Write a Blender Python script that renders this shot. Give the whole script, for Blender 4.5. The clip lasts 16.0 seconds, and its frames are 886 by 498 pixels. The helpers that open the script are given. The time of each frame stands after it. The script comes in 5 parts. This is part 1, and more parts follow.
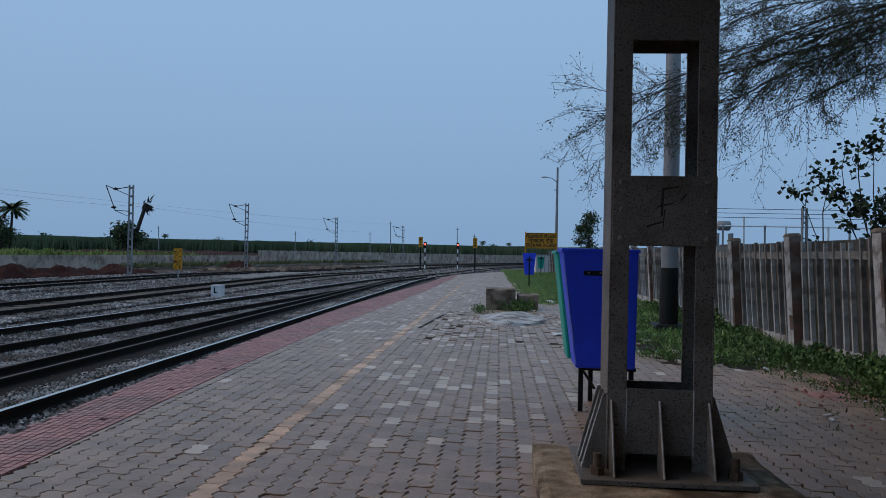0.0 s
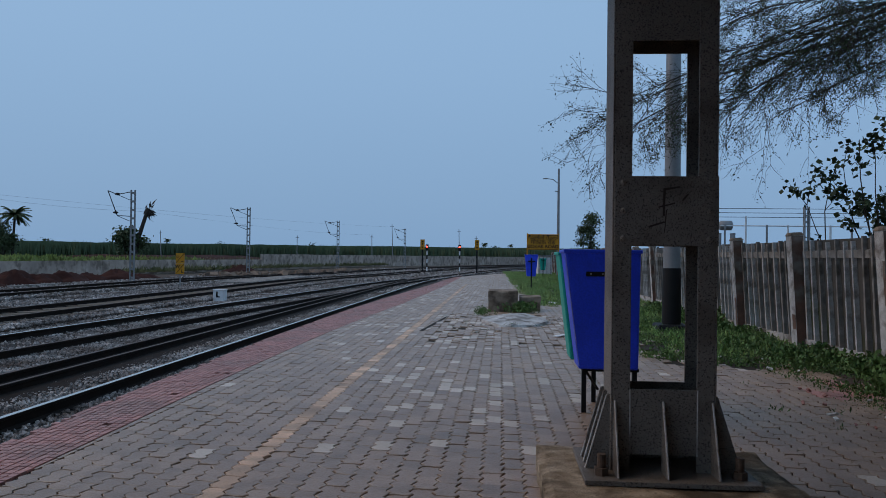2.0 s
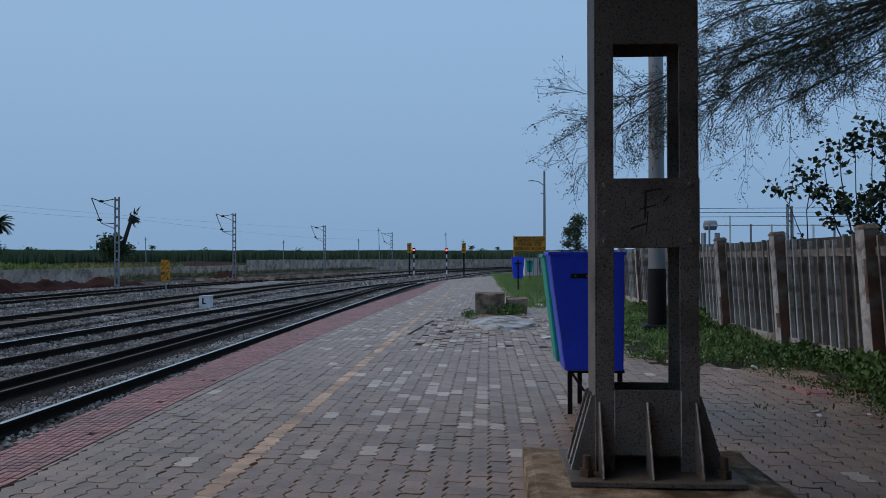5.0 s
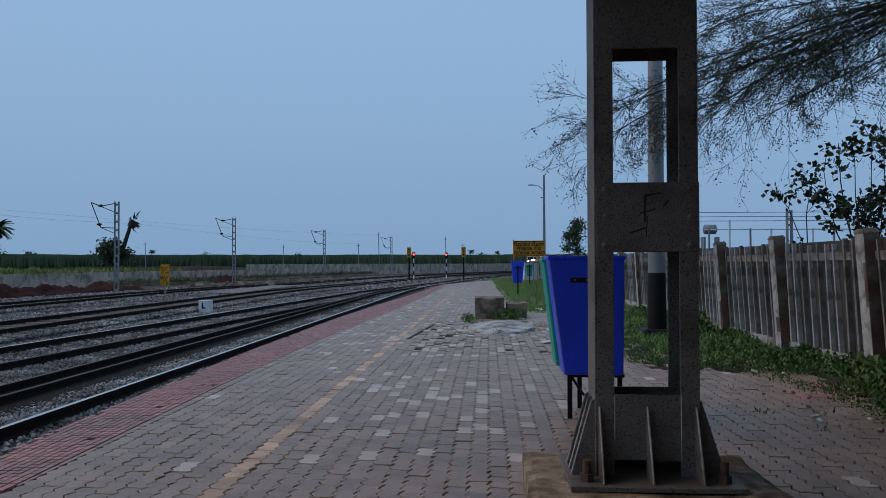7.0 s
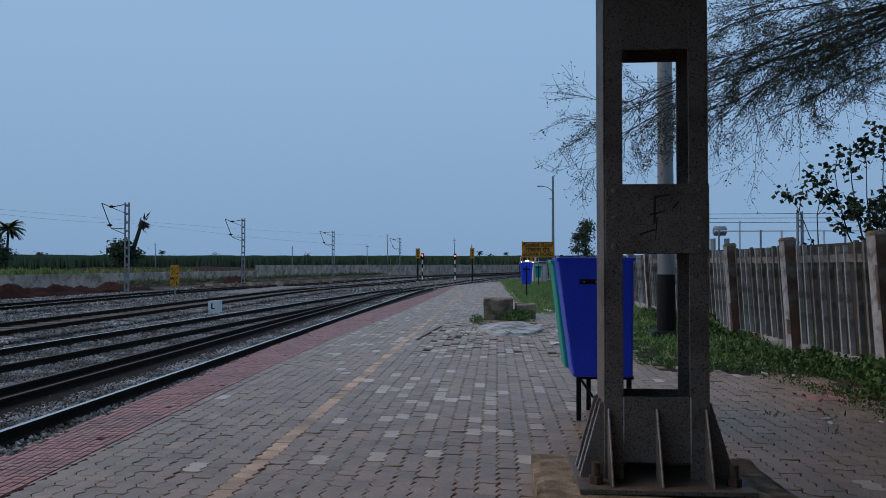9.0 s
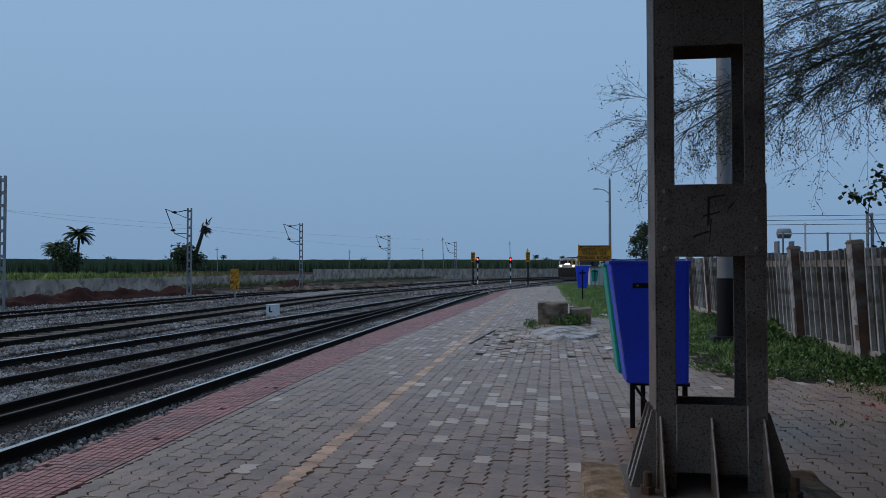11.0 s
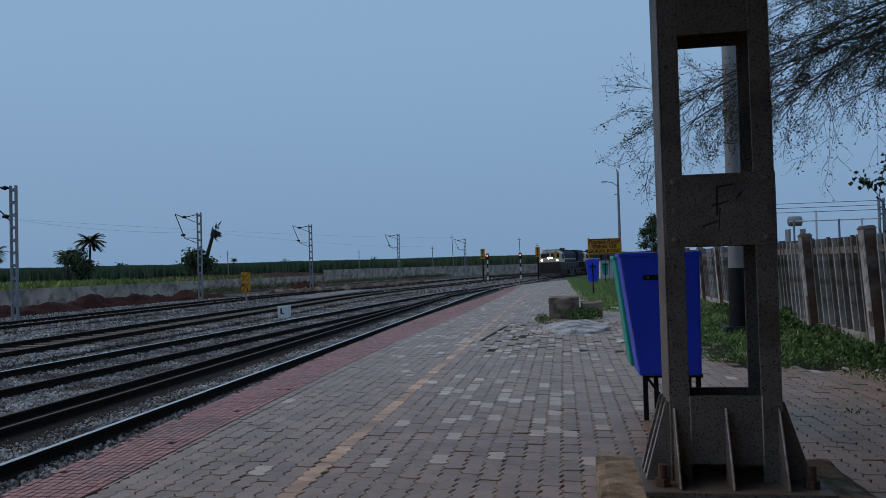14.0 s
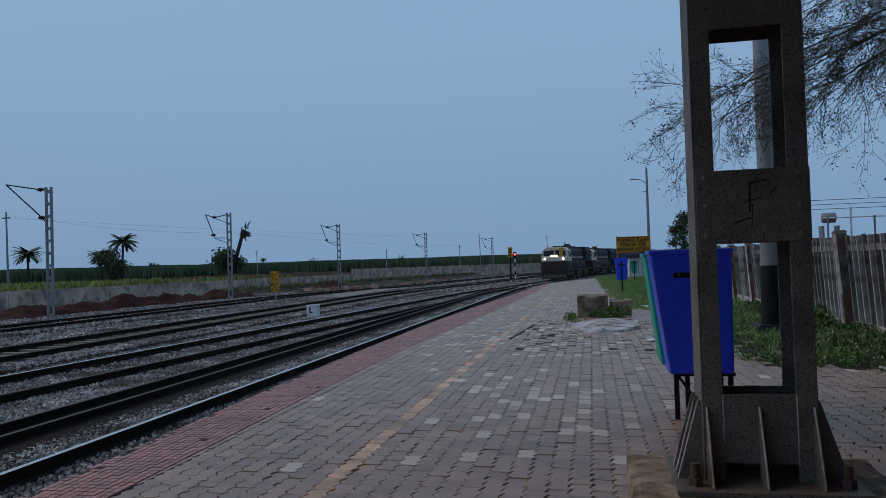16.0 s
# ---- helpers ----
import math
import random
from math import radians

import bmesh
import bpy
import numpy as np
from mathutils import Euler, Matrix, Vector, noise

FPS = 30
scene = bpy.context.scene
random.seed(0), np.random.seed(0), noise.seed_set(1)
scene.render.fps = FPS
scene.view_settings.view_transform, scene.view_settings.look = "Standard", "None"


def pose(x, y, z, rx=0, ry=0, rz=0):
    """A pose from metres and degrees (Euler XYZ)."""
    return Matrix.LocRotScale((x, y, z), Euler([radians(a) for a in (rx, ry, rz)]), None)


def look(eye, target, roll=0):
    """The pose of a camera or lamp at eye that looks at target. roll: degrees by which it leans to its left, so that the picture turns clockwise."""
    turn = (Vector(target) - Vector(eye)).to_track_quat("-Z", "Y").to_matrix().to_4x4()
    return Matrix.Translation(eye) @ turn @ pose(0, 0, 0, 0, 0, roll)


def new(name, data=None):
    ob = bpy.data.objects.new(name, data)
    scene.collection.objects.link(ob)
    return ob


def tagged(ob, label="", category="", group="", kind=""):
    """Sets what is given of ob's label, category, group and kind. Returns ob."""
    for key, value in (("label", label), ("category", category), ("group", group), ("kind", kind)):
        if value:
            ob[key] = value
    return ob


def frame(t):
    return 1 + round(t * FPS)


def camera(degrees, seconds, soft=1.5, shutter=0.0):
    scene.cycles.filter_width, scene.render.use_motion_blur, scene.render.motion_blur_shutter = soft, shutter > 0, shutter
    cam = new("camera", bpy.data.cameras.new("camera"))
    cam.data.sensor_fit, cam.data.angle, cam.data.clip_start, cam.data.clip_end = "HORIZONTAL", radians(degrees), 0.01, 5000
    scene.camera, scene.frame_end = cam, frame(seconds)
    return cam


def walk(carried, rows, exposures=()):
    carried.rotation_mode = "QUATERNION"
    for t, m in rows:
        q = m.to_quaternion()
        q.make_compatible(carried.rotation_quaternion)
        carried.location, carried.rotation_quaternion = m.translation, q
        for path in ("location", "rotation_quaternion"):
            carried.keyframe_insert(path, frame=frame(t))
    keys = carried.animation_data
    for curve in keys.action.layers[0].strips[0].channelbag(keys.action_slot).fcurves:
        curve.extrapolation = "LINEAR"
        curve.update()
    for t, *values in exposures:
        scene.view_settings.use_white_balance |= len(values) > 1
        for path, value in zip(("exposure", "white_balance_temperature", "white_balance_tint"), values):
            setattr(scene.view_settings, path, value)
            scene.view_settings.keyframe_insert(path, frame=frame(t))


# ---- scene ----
cam = camera(60.9, 16.0, 0.5)
PATH = [
    (0, (0.004, 0.004, 1.503), (-0.144, 1.999, 1.515), 1.2),
    (0.5, (0.005, 0.001, 1.506), (-0.145, 1.995, 1.52), 1.0),
    (1, (0.008, 0.002, 1.507), (-0.145, 1.996, 1.524), 0.8),
    (1.5, (0.004, -0.001, 1.509), (-0.15, 1.993, 1.525), 0.7),
    (2, (0.003, 0.002, 1.502), (-0.15, 1.996, 1.52), 0.7),
    (2.5, (0.006, -0.003, 1.506), (-0.145, 1.991, 1.527), 0.6),
    (3, (0.014, 0.001, 1.511), (-0.131, 1.995, 1.534), 0.5),
    (3.5, (0.02, 0.0, 1.51), (-0.116, 1.995, 1.534), 0.3),
    (4, (0.025, -0.006, 1.509), (-0.1, 1.99, 1.532), 0.1),
    (6.5, (0.025, -0.009, 1.509), (-0.092, 1.987, 1.545), -0.1),
    (7, (0.026, -0.004, 1.509), (-0.092, 1.992, 1.547), -0.1),
    (7.5, (0.026, -0.004, 1.512), (-0.092, 1.992, 1.552), -0.1),
    (8, (0.025, -0.006, 1.51), (-0.095, 1.99, 1.552), -0.0),
    (8.5, (0.024, -0.011, 1.509), (-0.1, 1.984, 1.551), 0.0),
    (9, (0.025, -0.003, 1.511), (-0.116, 1.992, 1.552), 0.0),
    (9.5, (0.025, 0.005, 1.509), (-0.162, 1.996, 1.55), 0.3),
    (9.7, (0.033, 0.017, 1.507), (-0.178, 2.006, 1.549), 0.5),
    (12, (0.093, 0.07, 1.508), (-0.216, 2.045, 1.563), -0.5),
    (12.5, (0.096, 0.074, 1.508), (-0.207, 2.05, 1.556), -0.8),
    (13, (0.094, 0.072, 1.503), (-0.207, 2.048, 1.547), -1.1),
    (13.5, (0.094, 0.077, 1.508), (-0.211, 2.054, 1.551), -1.5),
    (14, (0.088, 0.069, 1.506), (-0.225, 2.044, 1.551), -1.6),
    (14.5, (0.089, 0.072, 1.505), (-0.235, 2.045, 1.548), -1.7),
    (15, (0.084, 0.068, 1.504), (-0.254, 2.039, 1.545), -1.7),
    (15.5, (0.08, 0.07, 1.498), (-0.279, 2.037, 1.541), -1.7),
    (16, (0.077, 0.064, 1.501), (-0.307, 2.026, 1.545), -1.8),
]
walk(cam, [(t, look(e, g, r)) for t, e, g, r in PATH], [(0, 0.08), (9.5, 0.06), (12.0, -0.1), (16.0, -0.1)])

# ---- world, sun ----
world = bpy.data.worlds.new("dusk_sky")
scene.world = world
world.use_nodes = True
wn, wl = world.node_tree.nodes, world.node_tree.links
wn.clear()
sky = wn.new("ShaderNodeTexSky")
sky.sky_type, sky.sun_disc = "NISHITA", False
sky.sun_elevation, sky.sun_rotation = radians(43), radians(-83)
sky.dust_density, sky.air_density = 3.0, 1.4
sky_level = wn.new("ShaderNodeVectorMath")
sky_level.operation = "SCALE"
sky_level.inputs["Scale"].default_value = 0.07
cloud = wn.new("ShaderNodeMix")
cloud.data_type = "RGBA"
cloud.inputs["Factor"].default_value = 0.95
up = wn.new("ShaderNodeSeparateXYZ")
rise = wn.new("ShaderNodeMapRange")
rise.interpolation_type = "SMOOTHSTEP"
rise.inputs["From Min"].default_value, rise.inputs["From Max"].default_value = -0.02, 0.34
veil = wn.new("ShaderNodeMix")
veil.data_type = "RGBA"
veil.inputs["A"].default_value = (0.212, 0.352, 0.552, 1)
veil.inputs["B"].default_value = (0.268, 0.43, 0.652, 1)
wl.new(wn.new("ShaderNodeTexCoord").outputs["Generated"], up.inputs[0])
wl.new(up.outputs["Z"], rise.inputs["Value"])
wl.new(rise.outputs["Result"], veil.inputs["Factor"])
wl.new(veil.outputs["Result"], cloud.inputs["B"])
back = wn.new("ShaderNodeBackground")
wout = wn.new("ShaderNodeOutputWorld")
wl.new(sky.outputs[0], sky_level.inputs[0])
wl.new(sky_level.outputs[0], cloud.inputs["A"])
wl.new(cloud.outputs["Result"], back.inputs[0])
wl.new(back.outputs[0], wout.inputs[0])
back.inputs[1].default_value = 1.0
sun_data = bpy.data.lights.new("sun", "SUN")
sun_data.energy, sun_data.angle, sun_data.color = 0.85, radians(45), (1.0, 0.70, 0.47)
sun = new("sun", sun_data)
sun.matrix_world = look((-50, 6, 47), (0, 0, 0))

# ---- materials ----
def material(name, base, rough=0.85, other=None, scale=6.0, amount=0.5, bump=0.2, metal=0.0, fine=60.0, each=0.0, island=False,
             stain=None, stain_scale=1.2, stain_amount=0.5, pits=0.0, gloss=0.3):
    """A surface with variation at two scales, a fine relief, stains, and a spread from piece to piece."""
    mat = bpy.data.materials.new(name)
    mat.use_nodes = True
    n, l = mat.node_tree.nodes, mat.node_tree.links
    b = n["Principled BSDF"]
    b.inputs["Roughness"].default_value, b.inputs["Metallic"].default_value = rough, metal
    at = n.new("ShaderNodeTexCoord").outputs["Object"]
    if each or island:
        geo = n.new("ShaderNodeNewGeometry")
        at = n.new("ShaderNodeNewGeometry").outputs["Position"]
    def grain(s, detail=5.0):
        t = n.new("ShaderNodeTexNoise")
        t.inputs["Scale"].default_value, t.inputs["Detail"].default_value = s, detail
        l.new(at, t.inputs["Vector"])
        return t.outputs["Fac"]
    def ramp(v, lo, hi):
        m = n.new("ShaderNodeMapRange")
        m.inputs["From Min"].default_value, m.inputs["From Max"].default_value = lo, hi
        l.new(v, m.inputs["Value"])
        return m.outputs["Result"]
    def mix(f, a, c, gain=1.0):
        m = n.new("ShaderNodeMix")
        m.data_type = "RGBA"
        if gain != 1.0:
            g = n.new("ShaderNodeMath")
            g.operation = "MULTIPLY"
            g.inputs[1].default_value = gain
            l.new(f, g.inputs[0])
            f = g.outputs[0]
        l.new(f, m.inputs["Factor"])
        for v, k in ((a, "A"), (c, "B")):
            if isinstance(v, tuple):
                m.inputs[k].default_value = (*v, 1)
            else:
                l.new(v, m.inputs[k])
        return m.outputs["Result"]
    other = other or tuple(c * 0.6 for c in base)
    colour = mix(ramp(grain(scale), 0.35, 0.65), base, other, amount)
    f = grain(fine, 3.0)
    colour = mix(ramp(f, 0.4, 0.75), colour, tuple(c * 0.55 for c in base), 0.45)
    if stain:
        colour = mix(ramp(grain(stain_scale, 8.0), 0.5, 0.62), colour, stain, stain_amount)
    if each:
        rnd = geo.outputs["Random Per Island"] if island else n.new("ShaderNodeObjectInfo").outputs["Random"]
        hsv = n.new("ShaderNodeHueSaturation")
        l.new(colour, hsv.inputs["Color"])
        m = n.new("ShaderNodeMapRange")
        m.inputs["To Min"].default_value, m.inputs["To Max"].default_value = 1 - each, 1 + each
        l.new(rnd, m.inputs["Value"])
        l.new(m.outputs["Result"], hsv.inputs["Value"])
        colour = hsv.outputs["Color"]
    if pits:
        colour = mix(ramp(grain(105.0, 2.0), 0.56, 0.64), colour, tuple(c * 0.16 for c in base), pits)
    b.inputs["Specular IOR Level"].default_value = gloss
    l.new(colour, b.inputs["Base Color"])
    if bump:
        p = n.new("ShaderNodeBump")
        p.inputs["Strength"].default_value, p.inputs["Distance"].default_value = bump, 0.01
        l.new(f, p.inputs["Height"])
        l.new(p.outputs[0], b.inputs["Normal"])
    return mat


def glow(name, colour, power):
    mat = bpy.data.materials.new(name)
    mat.use_nodes = True
    b = mat.node_tree.nodes["Principled BSDF"]
    b.inputs["Base Color"].default_value = (*colour, 1)
    b.inputs["Emission Color"].default_value = (*colour, 1)
    b.inputs["Emission Strength"].default_value = power
    return mat


PAVER = material("paver_concrete", (0.365, 0.243, 0.166), 0.42, (0.262, 0.178, 0.126), 1.1, 0.7, 0.5, each=0.14, gloss=0.5, stain=(0.21, 0.14, 0.095), stain_scale=3.2, stain_amount=0.6, pits=0.35)
PAVER_REST = material("paver_concrete_far", (0.365, 0.243, 0.166), 0.42, (0.262, 0.178, 0.126), 1.1, 0.7, 0.5, each=0.14, gloss=0.5, stain=(0.21, 0.14, 0.095), stain_scale=3.2, stain_amount=0.6, pits=0.35, island=True)
# Pale rims: chipped wear plus the light that upper edges catch, put into colour.
LIT_WORN_EDGE = material("lit_worn_paver_edge", (0.56, 0.44, 0.345), 0.75, (0.25, 0.18, 0.13), 9, 1.0, 0.4, each=0.2, island=True, gloss=0.2)
PALE_PAVER = material("pale_paver", (0.62, 0.535, 0.46), 0.55, (0.48, 0.41, 0.35), 3, 0.6, 0.3, each=0.16, island=True, pits=0.2)
YELLOW_PAVER = material("worn_yellow_paver", (0.76, 0.50, 0.34), 0.6, (0.50, 0.35, 0.25), 3, 1.0, 0.3, each=0.22, island=True, stain=(0.36, 0.26, 0.19), stain_scale=1.6, stain_amount=0.9, pits=0.4)
RED_TILE = material("red_tile", (0.46, 0.215, 0.185), 0.55, (0.34, 0.17, 0.145), 2, 0.7, 0.3, each=0.2, island=True, stain=(0.25, 0.165, 0.145), gloss=0.4)
JOINT = material("joint_dirt", (0.028, 0.021, 0.016), 0.95, (0.045, 0.034, 0.024), 8, 0.7, 0.4)
EARTH = material("earth", (0.078, 0.052, 0.038), 0.95, (0.048, 0.036, 0.026), 0.25, 0.7, 0.5, stain=(0.06, 0.062, 0.03), stain_scale=0.15)
RED_SOIL = material("red_soil", (0.055, 0.02, 0.015), 0.95, (0.03, 0.012, 0.010), 1.2, 0.8, 0.9, fine=7, gloss=0.1)
BALLAST = material("ballast_bed", (0.062, 0.05, 0.043), 0.95, (0.03, 0.023, 0.019), 1.5, 0.7, 0.9, fine=14)
STONE = material("ballast_stone", (0.43, 0.39, 0.365), 0.9, (0.075, 0.058, 0.05), 1.3, 0.95, 0.3, each=0.7, island=True, stain=(0.09, 0.06, 0.045), stain_scale=0.8, stain_amount=0.6)
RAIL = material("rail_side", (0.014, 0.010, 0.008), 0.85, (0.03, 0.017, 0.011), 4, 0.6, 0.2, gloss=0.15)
RAIL_TOP = material("rail_head", (0.78, 0.68, 0.60), 0.27, (0.62, 0.55, 0.48), 3, 0.5, 0.05, metal=0.95)
DULL_HEAD = material("rusted_rail_head", (0.075, 0.05, 0.04), 0.6, (0.10, 0.06, 0.045), 3, 0.6, 0.1)
SLEEPER = material("concrete_sleeper", (0.25, 0.20, 0.155), 0.9, (0.14, 0.105, 0.08), 3, 0.7, 0.3)
STEEL = material("grey_painted_steel", (0.225, 0.195, 0.168), 0.6, (0.145, 0.125, 0.108), 2.5, 0.6, 0.55, fine=85, stain=(0.085, 0.066, 0.052), stain_scale=2.4, stain_amount=0.55, pits=0.85)
RUST = material("rusty_bolt", (0.12, 0.075, 0.05), 0.85, (0.07, 0.05, 0.04), 30, 0.7, 0.3)
CONCRETE = material("old_concrete", (0.26, 0.235, 0.20), 0.92, (0.13, 0.11, 0.085), 2, 0.7, 0.5, stain=(0.10, 0.09, 0.07), stain_scale=2.5, stain_amount=0.7)
PLINTH = material("mossy_plinth", (0.50, 0.40, 0.29), 0.95, (0.19, 0.135, 0.085), 7, 1.0, 0.9, stain=(0.06, 0.043, 0.028), stain_scale=3.0, stain_amount=0.8, pits=0.7, gloss=0.15)
FENCE = material("whitewashed_concrete", (0.33, 0.305, 0.285), 0.95, (0.15, 0.136, 0.118), 3.4, 0.95, 0.5, stain=(0.07, 0.062, 0.045), stain_scale=2.6, stain_amount=0.8)
LIMEWASH = material("flaking_limewash", (0.60, 0.59, 0.58), 0.95, (0.32, 0.30, 0.275), 4.5, 0.8, 0.5, stain=(0.11, 0.085, 0.065), stain_scale=3.5, stain_amount=0.75, pits=0.4)
# Base darkened for the shade between the slats; the green stain is moss.
FENCE_PANEL = material("gap_shaded_mossy_panel", (0.10, 0.09, 0.08), 0.95, (0.055, 0.05, 0.042), 1.6, 0.8, 0.4, stain=(0.055, 0.066, 0.026), stain_scale=1.0, stain_amount=0.8)
WALL = material("grey_block_wall", (0.54, 0.43, 0.36), 0.95, (0.31, 0.245, 0.205), 0.6, 0.95, 0.4, fine=3, stain=(0.15, 0.115, 0.09), stain_scale=1.1, stain_amount=0.75)
BLUE = material("blue_plastic", (0.034, 0.085, 0.86), 0.4, (0.025, 0.065, 0.70), 2, 0.6, 0.08, stain=(0.03, 0.06, 0.5), stain_scale=2.5, stain_amount=0.35)
BLUE_EDGE = material("scuffed_blue_plastic", (0.36, 0.40, 0.72), 0.5, (0.08, 0.13, 0.55), 6, 0.9, 0.06)
GREEN = material("green_plastic", (0.015, 0.40, 0.31), 0.45, (0.012, 0.32, 0.25), 2, 0.5, 0.06)
BLACK = material("black_paint", (0.010, 0.010, 0.011), 0.6, (0.018, 0.017, 0.016), 4, 0.5, 0.15, gloss=0.2)
GALV = material("galvanised_steel", (0.26, 0.265, 0.27), 0.5, (0.20, 0.20, 0.21), 3, 0.6, 0.1, metal=0.3)
YELLOW = material("yellow_paint", (0.62, 0.27, 0.015), 0.65, (0.48, 0.21, 0.015), 3, 0.6, 0.05, stain=(0.32, 0.15, 0.02), stain_scale=1.5, stain_amount=0.35)
WHITE = material("white_paint", (0.72, 0.73, 0.74), 0.6, (0.6, 0.6, 0.6), 4, 0.4, 0.08)
CANE = material("sugar_cane", (0.10, 0.135, 0.07), 0.9, (0.06, 0.09, 0.05), 0.12, 0.8, 0.3, fine=1.5)
LEAF = material("leaf", (0.105, 0.185, 0.05), 0.65, (0.055, 0.11, 0.034), 0.6, 0.8, 0.0, each=0.5, island=True)
CROP = material("crop_leaf", (0.27, 0.30, 0.075), 0.8, (0.12, 0.17, 0.05), 0.15, 0.8, 0.0, each=0.45, island=True)
GRASS = material("grass_blade", (0.20, 0.34, 0.10), 0.75, (0.24, 0.28, 0.11), 0.5, 0.7, 0.0, each=0.45, island=True)
THORN_LEAF = material("thorn_leaflet", (0.05, 0.07, 0.03), 0.8, (0.04, 0.05, 0.03), 0.6, 0.7, 0.0, each=0.35, island=True)
BARK = material("dark_bark", (0.055, 0.045, 0.038), 0.95, (0.035, 0.03, 0.027), 3, 0.7, 0.4)
TREE_LEAF = material("dull_tree_leaf", (0.07, 0.095, 0.042), 0.75, (0.04, 0.062, 0.03), 0.5, 0.7, 0.0, each=0.4, island=True)
SHRUB_LEAF = material("dark_broad_leaf", (0.035, 0.055, 0.022), 0.7, (0.022, 0.04, 0.018), 0.6, 0.7, 0.0, each=0.4, island=True)
POST_FACE = material("bare_post_face", (0.20, 0.105, 0.075), 0.95, (0.085, 0.065, 0.052), 4, 0.9, 0.5, stain=(0.24, 0.22, 0.19), stain_scale=2.5, stain_amount=0.6)
STAINED = material("stained_block", (0.33, 0.255, 0.195), 0.95, (0.13, 0.095, 0.07), 4.0, 1.0, 0.7, stain=(0.05, 0.038, 0.028), stain_scale=2.6, stain_amount=0.8, gloss=0.15)
LOCO_BLUE = material("dark_blue_paint", (0.02, 0.024, 0.04), 0.75, (0.03, 0.03, 0.035), 1, 0.5, 0.05)
LOCO_CREAM = material("cream_paint", (0.70, 0.60, 0.47), 0.5, (0.52, 0.43, 0.33), 1, 0.6, 0.05, stain=(0.30, 0.23, 0.16), stain_scale=1.5, stain_amount=0.5)
LOCO_DARK = material("grimy_black", (0.042, 0.028, 0.023), 0.7, (0.06, 0.045, 0.035), 2, 0.5, 0.1)
GLASS = material("dark_window", (0.02, 0.024, 0.03), 0.12, (0.03, 0.03, 0.035), 2, 0.3, 0.0)
HEADLIGHT = glow("headlight_lamp", (1.0, 0.68, 0.38), 40)
MARKER = glow("marker_lamp", (1.0, 0.86, 0.7), 9)
RED_LAMP = glow("red_signal_lamp", (1.0, 0.05, 0.03), 7)


# ---- mesh helpers ----
class Mesh:
    """Gathers boxes, tubes and sheets into one mesh."""

    def __init__(self):
        self.v, self.f, self.round, self.worn = [], [], False, []

    def add(self, verts, faces):
        k = len(self.v)
        self.v += [tuple(p) for p in verts]
        self.f += [tuple(i + k for i in q) for q in faces]
        return self

    def box(self, x0, x1, y0, y1, z0, z1, m=None):
        p = [(x, y, z) for z in (z0, z1) for x, y in ((x0, y0), (x1, y0), (x1, y1), (x0, y1))]
        if m:
            p = [m @ Vector(q) for q in p]
        return self.add(p, [(3, 2, 1, 0), (4, 5, 6, 7), (0, 1, 5, 4), (1, 2, 6, 5), (2, 3, 7, 6), (3, 0, 4, 7)])

    def taper(self, lo, hi):
        """A block from a lower rectangle to an upper one: (x0, x1, y0, y1, z)."""
        p = [(x, y, r[4]) for r in (lo, hi) for x, y in ((r[0], r[2]), (r[1], r[2]), (r[1], r[3]), (r[0], r[3]))]
        return self.add(p, [(3, 2, 1, 0), (4, 5, 6, 7), (0, 1, 5, 4), (1, 2, 6, 5), (2, 3, 7, 6), (3, 0, 4, 7)])

    def prism(self, outline, z0, z1):
        n = len(outline)
        p = [(x, y, z0) for x, y in outline] + [(x, y, z1) for x, y in outline]
        return self.add(p, [tuple(range(n - 1, -1, -1)), tuple(range(n, 2 * n))] + [(i, (i + 1) % n, n + (i + 1) % n, n + i) for i in range(n)])

    def slab(self, outline, axis, a, b):
        """A plate of an outline in the plane across an axis (0: outline in y, z; 1: in x, z)."""
        n = len(outline)
        put = (lambda q, c: (c, q[0], q[1])) if axis == 0 else (lambda q, c: (q[0], c, q[1]))
        p = [put(q, a) for q in outline] + [put(q, b) for q in outline]
        return self.add(p, [tuple(range(n - 1, -1, -1)), tuple(range(n, 2 * n))] + [(i, (i + 1) % n, n + (i + 1) % n, n + i) for i in range(n)])

    def tube(self, points, radii, n=6, caps=True):
        pts = [Vector(p) for p in points]
        if not hasattr(radii, "__len__"):
            radii = [radii] * len(pts)
        k = len(self.v)
        for i, p in enumerate(pts):
            d = (pts[min(i + 1, len(pts) - 1)] - pts[max(i - 1, 0)]).normalized()
            s = d.cross(Vector((0.31, 0.17, 0.93)) if abs(d.z) < 0.9 else Vector((1, 0, 0))).normalized()
            u = d.cross(s)
            for j in range(n):
                a = 2 * math.pi * j / n
                self.v.append(tuple(p + (s * math.cos(a) + u * math.sin(a)) * radii[i]))
        for i in range(len(pts) - 1):
            for j in range(n):
                a, b = k + i * n + j, k + i * n + (j + 1) % n
                self.f.append((a, b, b + n, a + n))
        if caps:
            self.f.append(tuple(k + j for j in range(n - 1, -1, -1)))
            self.f.append(tuple(k + (len(pts) - 1) * n + j for j in range(n)))
        return self

    def data(self, name, mat, worn=None):
        me = bpy.data.meshes.new(name)
        me.from_pydata(self.v, [], self.f)
        me.materials.append(mat)
        if worn and self.worn:
            me.materials.append(worn)
            flags = np.zeros(len(self.f), dtype=np.int32)
            flags[self.worn] = 1
            me.polygons.foreach_set("material_index", flags)
        if self.round:
            me.polygons.foreach_set("use_smooth", [True] * len(me.polygons))
        me.update()
        return me


